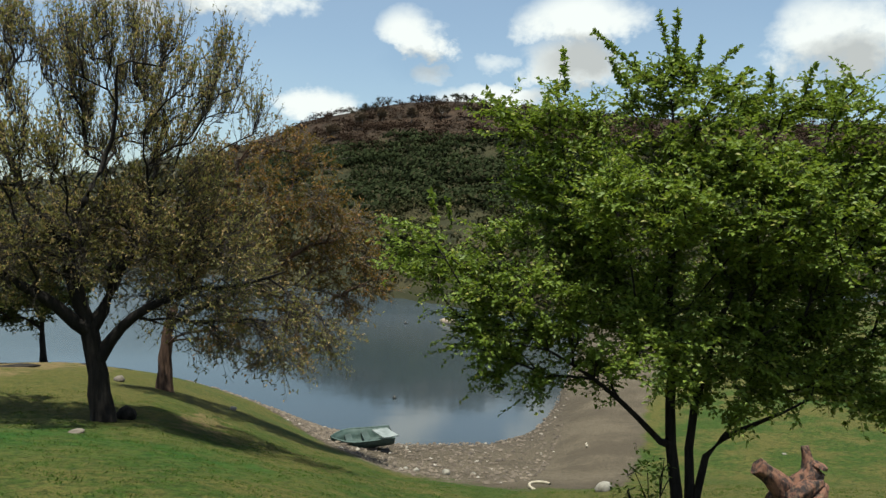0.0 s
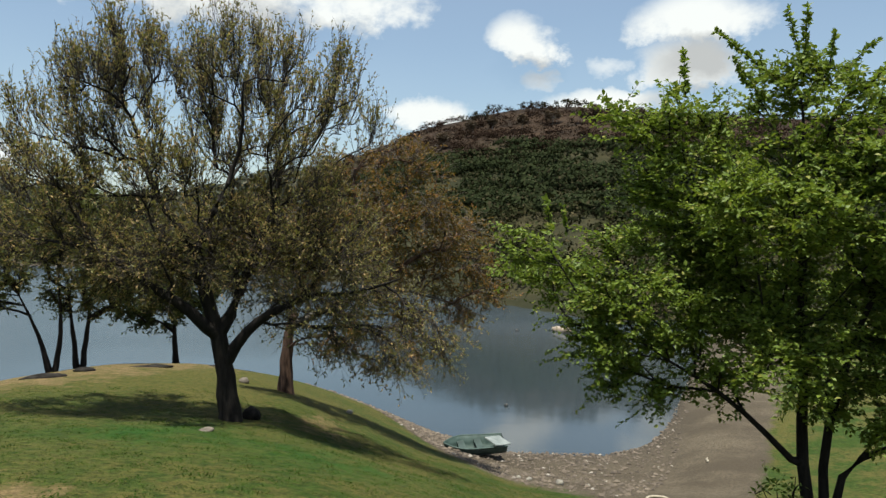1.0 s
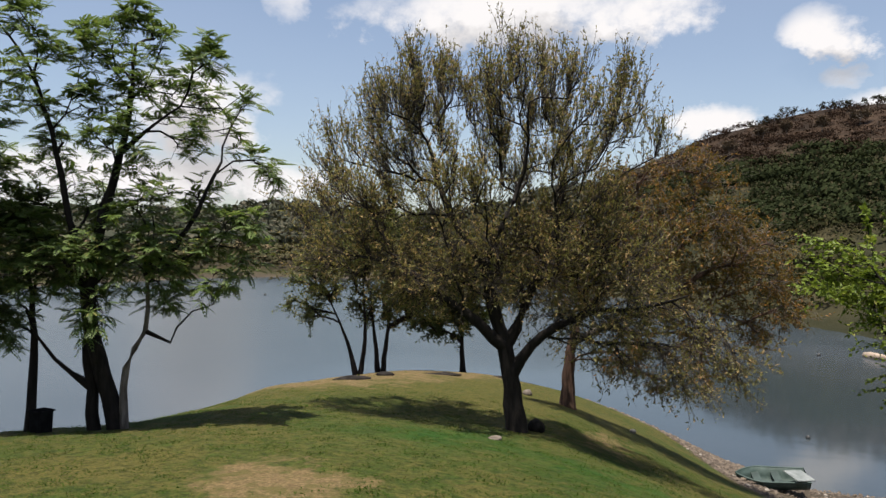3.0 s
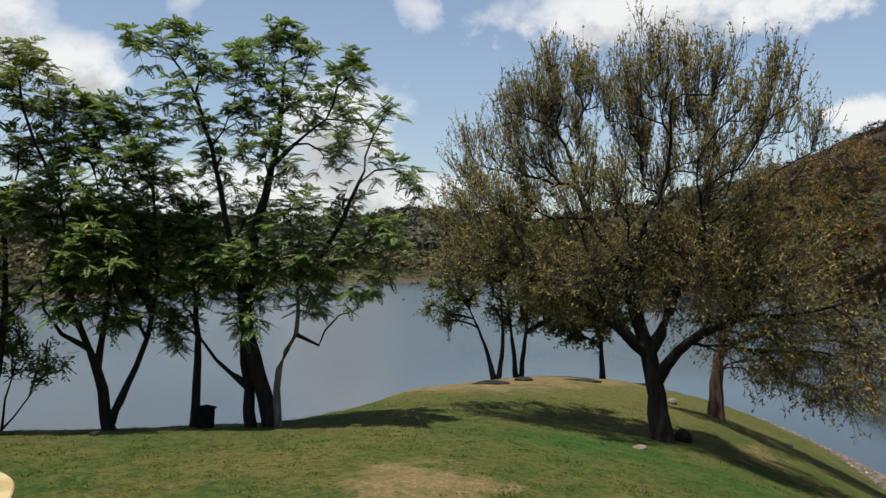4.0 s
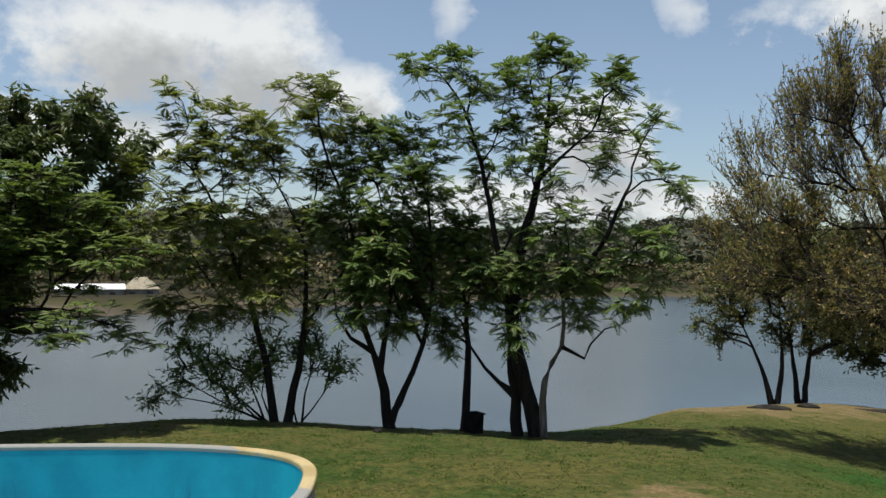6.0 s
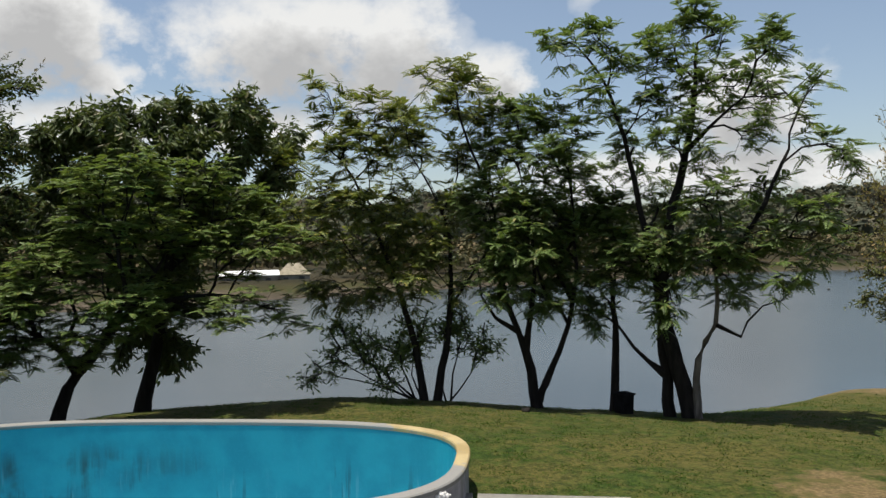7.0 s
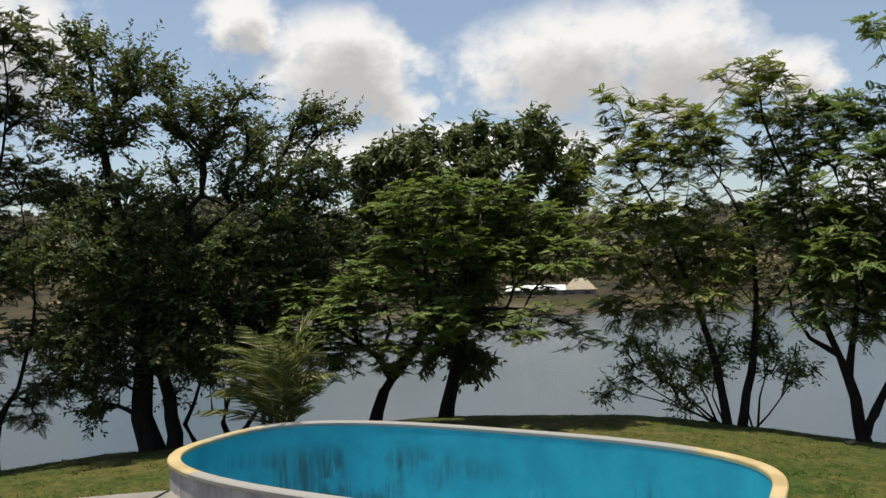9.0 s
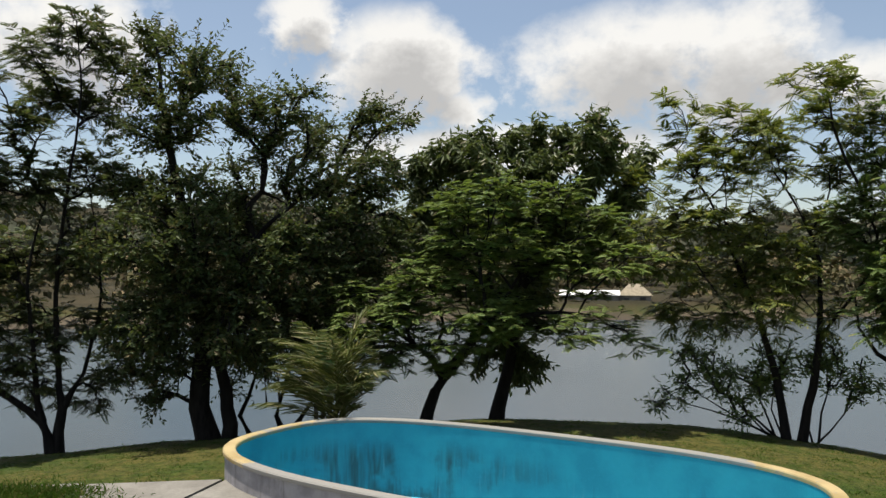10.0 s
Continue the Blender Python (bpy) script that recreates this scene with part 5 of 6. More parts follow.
# Green and dry hill scrub are darkened in colour to stand for cloud shadow.
SCRUB_GREEN_SHADED = leaf_mat("scrub_green_shaded", (0.016, 0.022, 0.010), (0.028, 0.035, 0.015), (0.04, 0.036, 0.02), 0.08, 0.12, 0.02)
SCRUB_OLIVE = leaf_mat("scrub_olive", (0.018, 0.022, 0.010), (0.043, 0.043, 0.019), (0.06, 0.05, 0.027), 0.08, 0.2, 0.02)
SCRUB_DRY = leaf_mat("scrub_dry", (0.018, 0.012, 0.009), (0.038, 0.024, 0.017), (0.07, 0.05, 0.036), 0.08, 0.06, 0.02)
SCRUB_TAN = leaf_mat("scrub_tan", (0.07, 0.05, 0.035), (0.125, 0.092, 0.064), (0.15, 0.11, 0.08), 0.08, 0.1, 0.02)
# Far bank and distant hill leaf colours are lightened to stand for haze.
SCRUB_FAR_HAZE = leaf_mat("far_wood_leaves_haze", (0.045, 0.045, 0.024), (0.095, 0.088, 0.048), (0.14, 0.11, 0.065), 0.08, 0.2, 0.02)
SCRUB_HAZE = leaf_mat("distant_wood_leaves_haze", (0.052, 0.058, 0.043), (0.078, 0.082, 0.058), (0.09, 0.084, 0.06), 0.08, 0.2, 0.0)
p, a, t, rng = scatter(1900, -38, 21, 0.26, 0.70, 101, 55.0, 0.75)
clumps("hillside_scrub", p, rng.uniform(2.2, 5.6, len(p)), SCRUB_GREEN_SHADED, 150, 0.16, "green scrub covering the hillside, darkened as under a cloud", "scrub", 102, flat=0.42)
p, a, t, rng = scatter(1100, -38, 20, 0.0, 0.32, 111, 30.0, 0.4)
clumps("bank_scrub", p, rng.uniform(0.9, 2.2, len(p)), SCRUB_OLIVE, 50, 0.3, "olive bushes on the lower slope", "scrub", 112, 0.98)
p, a, t, rng = scatter(2600, -38, 19, 0.64, 1.0, 121, 30.0, 0.7)
clumps("hilltop_scrub", p, rng.uniform(1.0, 2.6, len(p)), SCRUB_DRY, 56, 0.22, "dry reddish scrub on the hilltop", "scrub", 122)
p, a, t, rng = scatter(1500, 18, 132, 0.012, 0.22, 131, 45.0, 0.5)
clumps("far_woods", p, rng.uniform(1.5, 3.8, len(p)), SCRUB_FAR_HAZE, 36, 0.42, "olive woods on the far bank, slightly paled for haze", "woods", 132, flat=0.9)
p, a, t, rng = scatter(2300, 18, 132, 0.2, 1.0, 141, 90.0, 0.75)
clumps("far_hill_woods", p, rng.uniform(4, 9, len(p)), SCRUB_HAZE, 40, 0.4, "green woods over the distant hills, paled to suggest haze", "woods", 142, flat=0.6)

CREST = "thin trees along the hill's crest"
for i, a in enumerate((6.3, 5.4, 4.5, 1.9, 0.3, -0.8, -1.9)):
    rg = random.Random(200 + i)
    d = 292 + rg.uniform(-4, 4)
    g = bearing(a, d)
    h = rg.uniform(3.0, 4.4)
    top = g + Vector((rg.uniform(-1, 1), 0, h * 0.8))
    tree("crest_tree", g, [[g - Vector((0, 0, 0.3)), g + Vector((0.2, 0, h * 0.5)), top]],
         [(g + Vector((rg.uniform(-3.5, 3.5), rg.uniform(-2, 2), h + rg.uniform(-0.5, 0.3))), rg.uniform(0.7, 1.3)) for _ in range(6)], [0.13],
         "thin flat-topped tree on the hill's crest", BARK_DARK_SHADED, SCRUB_OLIVE, "small", density=5, seed=200 + i, twigs=4, leaves=4,
         leaf_size=(0.5, 0.22), twig_len=0.8, tip_r=0.04, group=CREST)
SLOPE = "pale bare trees below the hilltop"
for i, (a, d) in enumerate(((6.0, 268), (4.6, 272), (2.4, 262), (0.2, 270), (-1.9, 266), (-3.0, 274), (8.2, 262), (-6.0, 266))):
    rg = random.Random(300 + i)
    g = bearing(a, d)
    h = rg.uniform(4.0, 6.0)
    top = g + Vector((rg.uniform(-0.6, 0.6), 0, h * 0.6))
    tree("bare_tree", g, [[g - Vector((0, 0, 0.3)), top]], [(g + Vector((rg.uniform(-1.5, 1.5), 0, h * 0.85)), 1.7) for _ in range(2)], [0.2],
         "pale leafless tree on the dry upper slope", BARK_PALE, SCRUB_TAN, "small", density=9, seed=300 + i, twigs=7, leaves=7, leaf_size=(0.45, 0.24), twig_len=0.9, tip_r=0.06, group=SLOPE)


def far_house(a, d, turn, L, W, H, rise, wall, roof, label):
    g = bearing(a, d) - Vector((0, 0, 1.55))
    root = thing("house", g, label, "house", turn=turn, group="houses on the far bank")
    bm = bmesh.new()
    box(bm, L, W, H + 0.6, Matrix.Translation((0, 0, H / 2 - 0.3)))
    part("wall", bm, wall, root)
    bm = bmesh.new()
    prof = [(-W / 2 - 0.35, H), (0, H + rise), (W / 2 + 0.35, H), (W / 2 + 0.35, H + 0.12), (0, H + rise + 0.14), (-W / 2 - 0.35, H + 0.12)]
    hip = W * 0.42 if rise > 1.5 else 0.0
    ends = [[bm.verts.new((s * (L / 2 + 0.3 - (hip if z > H + 0.2 else 0.0)), y, z)) for y, z in prof] for s in (-1, 1)]
    for e in ends:
        for q in ((0, 1, 4, 5), (1, 2, 3, 4)):
            bm.faces.new([e[t] for t in (q if e is ends[0] else q[::-1])])
    for i in range(6):
        j = (i + 1) % 6
        bm.faces.new((ends[0][i], ends[0][j], ends[1][j], ends[1][i]))
    part("roof", bm, roof, root)
    n = max(2, int(L / 3))
    for i in range(n):
        x = (i + 0.5) * L / n - L / 2
        tall = i == n // 2
        bm = bmesh.new()
        box(bm, 0.9 if not tall else 1.0, 0.08, 0.9 if not tall else 2.0, Matrix.Translation((x, -W / 2 - 0.03, 1.4 if not tall else 1.0)))
        hole = part("door" if tall else "window", bm, DARK_GLASS, root)
        if not tall:
            bm = bmesh.new()
            for dx, dz, w, h in ((0, 0.48, 1.06, 0.08), (0, -0.48, 1.06, 0.08), (-0.49, 0, 0.08, 0.9), (0.49, 0, 0.08, 0.9)):
                box(bm, w, 0.1, h, Matrix.Translation((x + dx, -W / 2 - 0.04, 1.4 + dz)))
            part("frame", bm, LIME, hole)


WHITE_ROOF = plain_mat("white_sheet_roof", (0.66, 0.66, 0.65), (0.80, 0.80, 0.78), 0.5, 0.8, 0.1)
THATCH = plain_mat("pale_thatch", (0.20, 0.17, 0.12), (0.31, 0.27, 0.20), 0.95, 2.0, 0.6)
LIME = plain_mat("lime_wash", (0.20, 0.18, 0.15), (0.33, 0.30, 0.26), 0.9, 1.0, 0.2)
DARK_GLASS = plain_mat("dark_opening", (0.03, 0.03, 0.035), (0.06, 0.06, 0.06), 0.3, 1.0, 0.05)
far_house(82.2, 141, 82.2, 10, 5, 2.25, 0.8, LIME, WHITE_ROOF, "long low white house with a pale sheet roof")
far_house(79.0, 143, 79.0, 5.6, 5, 2.2, 2.0, LIME, THATCH, "small house with a steep hipped thatched roof")


# ---------------------------------------------------------------- things on the ground
def on_ground(a, e):
    """Where a line of sight at heading a, e degrees from level, meets the ground."""
    for d in np.arange(3.0, 80.0, 0.05):
        z = EYE_Z + d * math.tan(radians(e))
        x, y = -d * math.sin(radians(a)), d * math.cos(radians(a))
        if z <= max(ground_z(x, y), WATER_Z):
            return Vector((x, y, max(ground_z(x, y), WATER_Z)))
    return bearing(a, 30)


def rock_bm(sx, sy, sz, seed, detail=2):
    bm = bmesh.new()
    bmesh.ops.create_icosphere(bm, subdivisions=detail, radius=1.0)
    off = Vector((seed * 3.7, seed * 1.3, seed * 2.1))
    for v in bm.verts:
        n = noise.noise(v.co * 1.2 + off) * 0.35 + noise.noise(v.co * 2.9 + off) * 0.13
        c = v.co * (1 + n)
        c.x, c.y, c.z = c.x * sx, c.y * sy, max(c.z, -0.55) * sz
        v.co = c
    return bm


STONE_PALE = plain_mat("pale_stone", (0.17, 0.155, 0.13), (0.30, 0.28, 0.235), 0.9, 6.0, 0.6)
STONE_BROWN = plain_mat("brown_stone", (0.09, 0.075, 0.06), (0.19, 0.16, 0.13), 0.9, 6.0, 0.6)
STONE_SAND = plain_mat("sandy_stone", (0.26, 0.20, 0.15), (0.42, 0.34, 0.26), 0.9, 1.5, 0.6)
STONE_DARK = plain_mat("dark_stone", (0.014, 0.013, 0.012), (0.045, 0.04, 0.036), 1.0, 6.0, 0.6, spec=0.03)


def stone(a, e, sx, sy, sz, mat, label, seed, name="stone", turn=None):
    g = on_ground(a, e)
    ob = part(name, rock_bm(sx, sy, sz, seed), mat, smooth=True)
    ob.matrix_world = Matrix.Translation(g + Vector((0, 0, sz * (0.42 if turn is None else 0.12)))) @ Matrix.Rotation(seed * 1.7 if turn is None else radians(turn), 4, "Z")
    return tagged(ob, label, "stone")


stone(24.7, -13.3, 0.17, 0.11, 0.028, STONE_BROWN, "flat brown slab of stone at the tree's foot", 1)
stone(21.7, -12.75, 0.20, 0.17, 0.17, STONE_DARK, "dark mossy rock at the tree's foot", 2)
stone(-0.6, -17.2, 0.12, 0.10, 0.11, STONE_PALE, "rounded white stone on the shore", 3)
stone(1.6, -17.0, 0.09, 0.07, 0.06, STONE_PALE, "small pale stone on the shore", 4)
stone(2.4, -16.9, 0.08, 0.07, 0.06, STONE_PALE, "small pale stone on the shore", 5)
stone(-12.0, -17.7, 0.22, 0.15, 0.13, STONE_PALE, "pale angular rock on the grass", 6)
stone(-2.6, -17.2, 0.08, 0.06, 0.05, STONE_PALE, "small pale stone on the shore", 7)
# Four dark flat rocks also stand for the shade along the eroded edge.
stone(35.0, -9.3, 0.5, 0.22, 0.10, STONE_DARK, "long dark flat rock standing for the shaded edge of the point", 8, turn=34)
stone(32.6, -9.05, 0.3, 0.18, 0.10, STONE_DARK, "dark flat rock standing for the shaded edge under the trees", 9, turn=30)
stone(28.6, -9.0, 0.6, 0.2, 0.07, STONE_DARK, "low dark ledge standing for the band of shade on the point", 10, turn=26)
stone(24.3, -9.15, 0.35, 0.18, 0.06, STONE_DARK, "low dark ledge standing for the band of shade beyond the lawn", 17, turn=24)
stone(22.3, -10.3, 0.16, 0.12, 0.10, STONE_BROWN, "brown stone on the grass", 12)
stone(62.3, -11.7, 0.08, 0.07, 0.05, STONE_DARK, "dark stone at a tree's foot", 13)
stone(14.8, -12.6, 0.12, 0.1, 0.08, STONE_PALE, "pale stone on the grassy slope", 14)
stone(-0.7, -6.65, 1.35, 0.6, 0.3, STONE_SAND, "flat sandy rock at the far water's edge", 16)
stone(-24.0, -14.2, 0.07, 0.05, 0.03, STONE_PALE, "small pale stone on the far lawn", 15)


def shingle():
    """Loose stones along the water's edge."""
    rng = np.random.default_rng(77)
    n = 9000
    a = np.concatenate([rng.uniform(-13, 10, n // 2), rng.uniform(6, 19, n // 2)])
    rs = np.interp(a, _turns, NEAR_S[3])
    band = np.interp(a, [-13, -8, 2, 8, 12, 20], [8, 9.5, 8.5, 6.5, 6, 4.5])
    r = rs + 0.3 - band * rng.uniform(0, 1, n) ** 1.6
    x, y = -r * np.sin(np.radians(a)), r * np.cos(np.radians(a))
    s = 0.02 + 0.08 * rng.uniform(0, 1, n) ** 3.5
    z = np.maximum(land(x, y), WATER_Z - 0.05) + s * 0.25
    base = np.array([(1, 0, 0), (0.3, 0.9, 0.1), (-0.8, 0.6, 0), (-0.8, -0.6, 0.1), (0.3, -0.95, 0), (0.15, 0.1, 0.65), (-0.3, -0.2, 0.6)])
    tri = np.array([(0, 1, 5), (1, 2, 5), (2, 6, 5), (2, 3, 6), (3, 4, 6), (4, 5, 6), (4, 0, 5)])
    t = rng.uniform(0, 6.28, n)
    b = base[None] * s[:, None, None] * rng.uniform(0.7, 1.3, size=(n, 7, 1)) * np.array([1, 0.8, 0.75])
    c, q = np.cos(t)[:, None], np.sin(t)[:, None]
    v = np.stack([b[..., 0] * c - b[..., 1] * q, b[..., 0] * q + b[..., 1] * c, b[..., 2]], -1) + np.stack([x, y, z], -1)[:, None]
    f = (tri[None] + np.arange(n)[:, None, None] * 7).reshape(-1, 3)
    k = Mat("shingle")
    rnd = k.island()
    col = k.mix(rnd, (0.05, 0.038, 0.028), (0.16, 0.125, 0.092))
    col = k.mix(k.ramp(rnd, 0.95, 0.98), col, (0.28, 0.25, 0.21))
    m = k.surface(k.mix(k.ramp(k.noise(30, 4), 0.4, 0.7, 0, 0.4), col, (0.07, 0.055, 0.045)), 0.9)
    tagged(new("shingle", mesh_from("shingle", v.reshape(-1, 3), f, m, smooth=False)), "loose stones along the water's edge", "shingle", kind="stuff")


shingle()


def grass():
    """Blades over the nearer lawn."""
    rng = np.random.default_rng(88)
    n = 260000
    a = rng.uniform(-38, 128, n)
    r = 5.2 + 13.5 * rng.uniform(0, 1, n) ** 0.9
    x, y = -r * np.sin(np.radians(a)), r * np.cos(np.radians(a))
    w = waves(x, y, 1.1, 21) + 0.7 * waves(x, y, 0.35, 22)
    ok = rng.uniform(0, 1, n) < np.clip(0.5 + w * 0.9, 0.05, 1)
    ok &= pool_level(x, y, 0.05) > 1
    ok &= ~on_path(x, y, 0.02)
    ok &= np.exp(-(((a - 41.3) / 4.6) ** 2 + ((r - 8.9) / 1.0) ** 2)) * 1.1 < rng.uniform(0.15, 0.6, n)
    x, y, w = x[ok], y[ok], w[ok]
    z = land(x, y)
    ok = (z - WATER_Z) > np.interp(np.degrees(np.arctan2(-x, y)), [-40, -22, -16, -13, -8, 2, 8, 12, 20, 45], [0.2, 0.3, 0.5, 1.6, 1.75, 1.5, 1.35, 1.25, 0.9, 0.4]) + rng.uniform(-0.2, 0.3, len(x))
    p = np.stack([x, y, z - 0.005], -1)[ok]
    w = w[ok]
    d = unit(rng.normal(size=p.shape) * np.array([0.7, 0.7, 0.1]) + np.array([0, 0, 0.3]))
    L = (0.022 + 0.022 * np.clip(0.5 + w, 0, 1.3)) * rng.uniform(0.6, 1.4, len(p))
    v, f = leaves_mesh(p, d, L, 0.012, rng, flat=1.3)
    # coarser tufts among the short grass, out to the point
    tn, tb = 700, 9
    ta, tr = rng.uniform(-38, 128, tn), 5.5 + 24 * rng.uniform(0, 1, tn) ** 0.8
    tx, ty = -tr * np.sin(np.radians(ta)), tr * np.cos(np.radians(ta))
    tz = land(tx, ty)
    edge = np.interp(ta, [-40, -22, -16, -13, -8, 2, 8, 12, 20, 45], [0.2, 0.3, 0.5, 1.6, 1.75, 1.5, 1.35, 1.25, 0.9, 0.4])
    good = (tz - WATER_Z > edge + 0.1) & (pool_level(tx, ty, 0.15) > 1) & ~on_path(tx, ty, 0.05)
    tx, ty, tz = tx[good], ty[good], tz[good]
    tp = np.repeat(np.stack([tx, ty, tz - 0.005], -1), tb, 0) + rng.normal(size=(len(tx) * tb, 3)) * np.array([0.05, 0.05, 0])
    td = unit(rng.normal(size=tp.shape) * np.array([0.8, 0.8, 0.1]) + np.array([0, 0, 0.25]))
    size = np.repeat(rng.uniform(0.03, 0.075, len(tx)), tb)
    v2, f2 = leaves_mesh(tp, td, size * rng.uniform(0.6, 1.2, len(tp)), 0.018, rng, flat=1.3)
    # grass creeping over the far end of the path
    cn = 5000
    cp = np.stack([-8.12 + rng.normal(size=cn) * 0.16, -4.85 + rng.normal(size=cn) * 0.4, np.full(cn, DECK_Z)], -1)
    cd = unit(rng.normal(size=cp.shape) * np.array([0.7, 0.7, 0.1]) + np.array([0, 0, 0.45]))
    v3, f3 = leaves_mesh(cp, cd, rng.uniform(0.05, 0.12, cn), 0.014, rng, flat=1.0)
    v, f = joined([(v, f), (v2, f2), (v3, f3)])
    m = leaf_mat("grass_blade", (0.021, 0.050, 0.007), (0.050, 0.088, 0.013), (0.10, 0.09, 0.03), 0.3, 0.15, 0.1)
    tagged(new("grass", mesh_from("grass", v, f, m, smooth=False)), "short patchy green grass on the lawn", "grass", kind="stuff")


grass()


# rowing boat drawn up at the water's edge
def rowing_boat():
    g = on_ground(5.65, -15.35)
    root = thing("rowing_boat", g + Vector((0, 0, 0.02)), "old green rowing boat drawn up on the stony shore", "boat", turn=5.65 + 14)
    root.matrix_world = root.matrix_world @ Matrix.Rotation(radians(15), 4, "X") @ Matrix.Rotation(radians(-3), 4, "Y")
    L, B, D, T = 1.95, 0.88, 0.36, 0.03
    paint = plain_mat("boat_green", (0.025, 0.05, 0.042), (0.065, 0.10, 0.088), 0.6, 5.0, 0.3)
    inner = plain_mat("boat_inside", (0.02, 0.035, 0.032), (0.045, 0.07, 0.062), 0.7, 4.0, 0.3)
    pale = plain_mat("boat_pale_board", (0.13, 0.15, 0.145), (0.24, 0.26, 0.25), 0.6, 5.0, 0.2)
    n, m = 15, 9

    def half(s):
        return B / 2 * (1 - max(0.0, (0.42 - s) / 0.42) ** 2.2 * 0.96) * (1 - 0.14 * s * s)

    def shell(inset):
        rows = []
        for i in range(n):
            s = i / (n - 1)
            w, keel = max(half(s) - inset, 0.012), D * (0.22 * max(0, (0.4 - s) / 0.4) ** 2) + inset
            row = []
            for j in range(m):
                u = -1 + 2 * j / (m - 1)
                y = w * math.copysign(abs(u) ** 0.75, u)
                z = keel + (D * (1 + 0.22 * (1 - s) ** 2) - keel) * abs(u) ** 3.2
                row.append(((s - 0.5) * (L - 2 * inset), y, z))
            rows.append(row)
        return rows

    bm = bmesh.new()
    o, q = [[[bm.verts.new(c) for c in r] for r in shell(t)] for t in (0.0, T)]
    for i in range(n - 1):
        for j in range(m - 1):
            bm.faces.new((o[i][j], o[i][j + 1], o[i + 1][j + 1], o[i + 1][j]))
            bm.faces.new((q[i][j + 1], q[i][j], q[i + 1][j], q[i + 1][j + 1]))
        for j in (0, m - 1):
            bm.faces.new((o[i][j], o[i + 1][j], q[i + 1][j], q[i][j]))
    for j in range(m - 1):
        bm.faces.new((o[n - 1][j], o[n - 1][j + 1], q[n - 1][j + 1], q[n - 1][j]))
        bm.faces.new((o[0][j + 1], o[0][j], q[0][j], q[0][j + 1]))
    bm.faces.new([o[n - 1][j] for j in range(m)])
    bm.faces.new([q[n - 1][j] for j in range(m)][::-1])
    hull = part("hull", bm, paint, root, smooth=True)
    for sg in (-1, 1):
        pts = [((i / 20 - 0.5) * L, sg * half(i / 20), D * (1 + 0.22 * (1 - i / 20) ** 2)) for i in range(21)]
        v, f = tube(np.array(pts), np.full(21, 0.028), 6)
        child(new("gunwale", mesh_from("gunwale", v, f, paint)), hull)
    for s in (0.30, 0.58):
        bm = bmesh.new()
        box(bm, 0.22, 2 * half(s) - 0.07, 0.035, Matrix.Translation(((s - 0.5) * L, 0, D * 0.72)), 0.008)
        part("thwart", bm, inner, root)
    bm = bmesh.new()
    box(bm, 1.2, 0.42, 0.025, Matrix.Translation((0.1, 0, 0.09)), 0.006)
    part("bottom_board", bm, inner, root)
    bm = bmesh.new()
    box(bm, 0.62, 0.62, 0.03, Matrix.Translation((0.72, -0.12, D + 0.06)) @ Matrix.Rotation(radians(24), 4, "Z") @ Matrix.Rotation(radians(12), 4, "Y"), 0.01)
    part("stern_board", bm, pale, root, "pale weathered board")


rowing_boat()


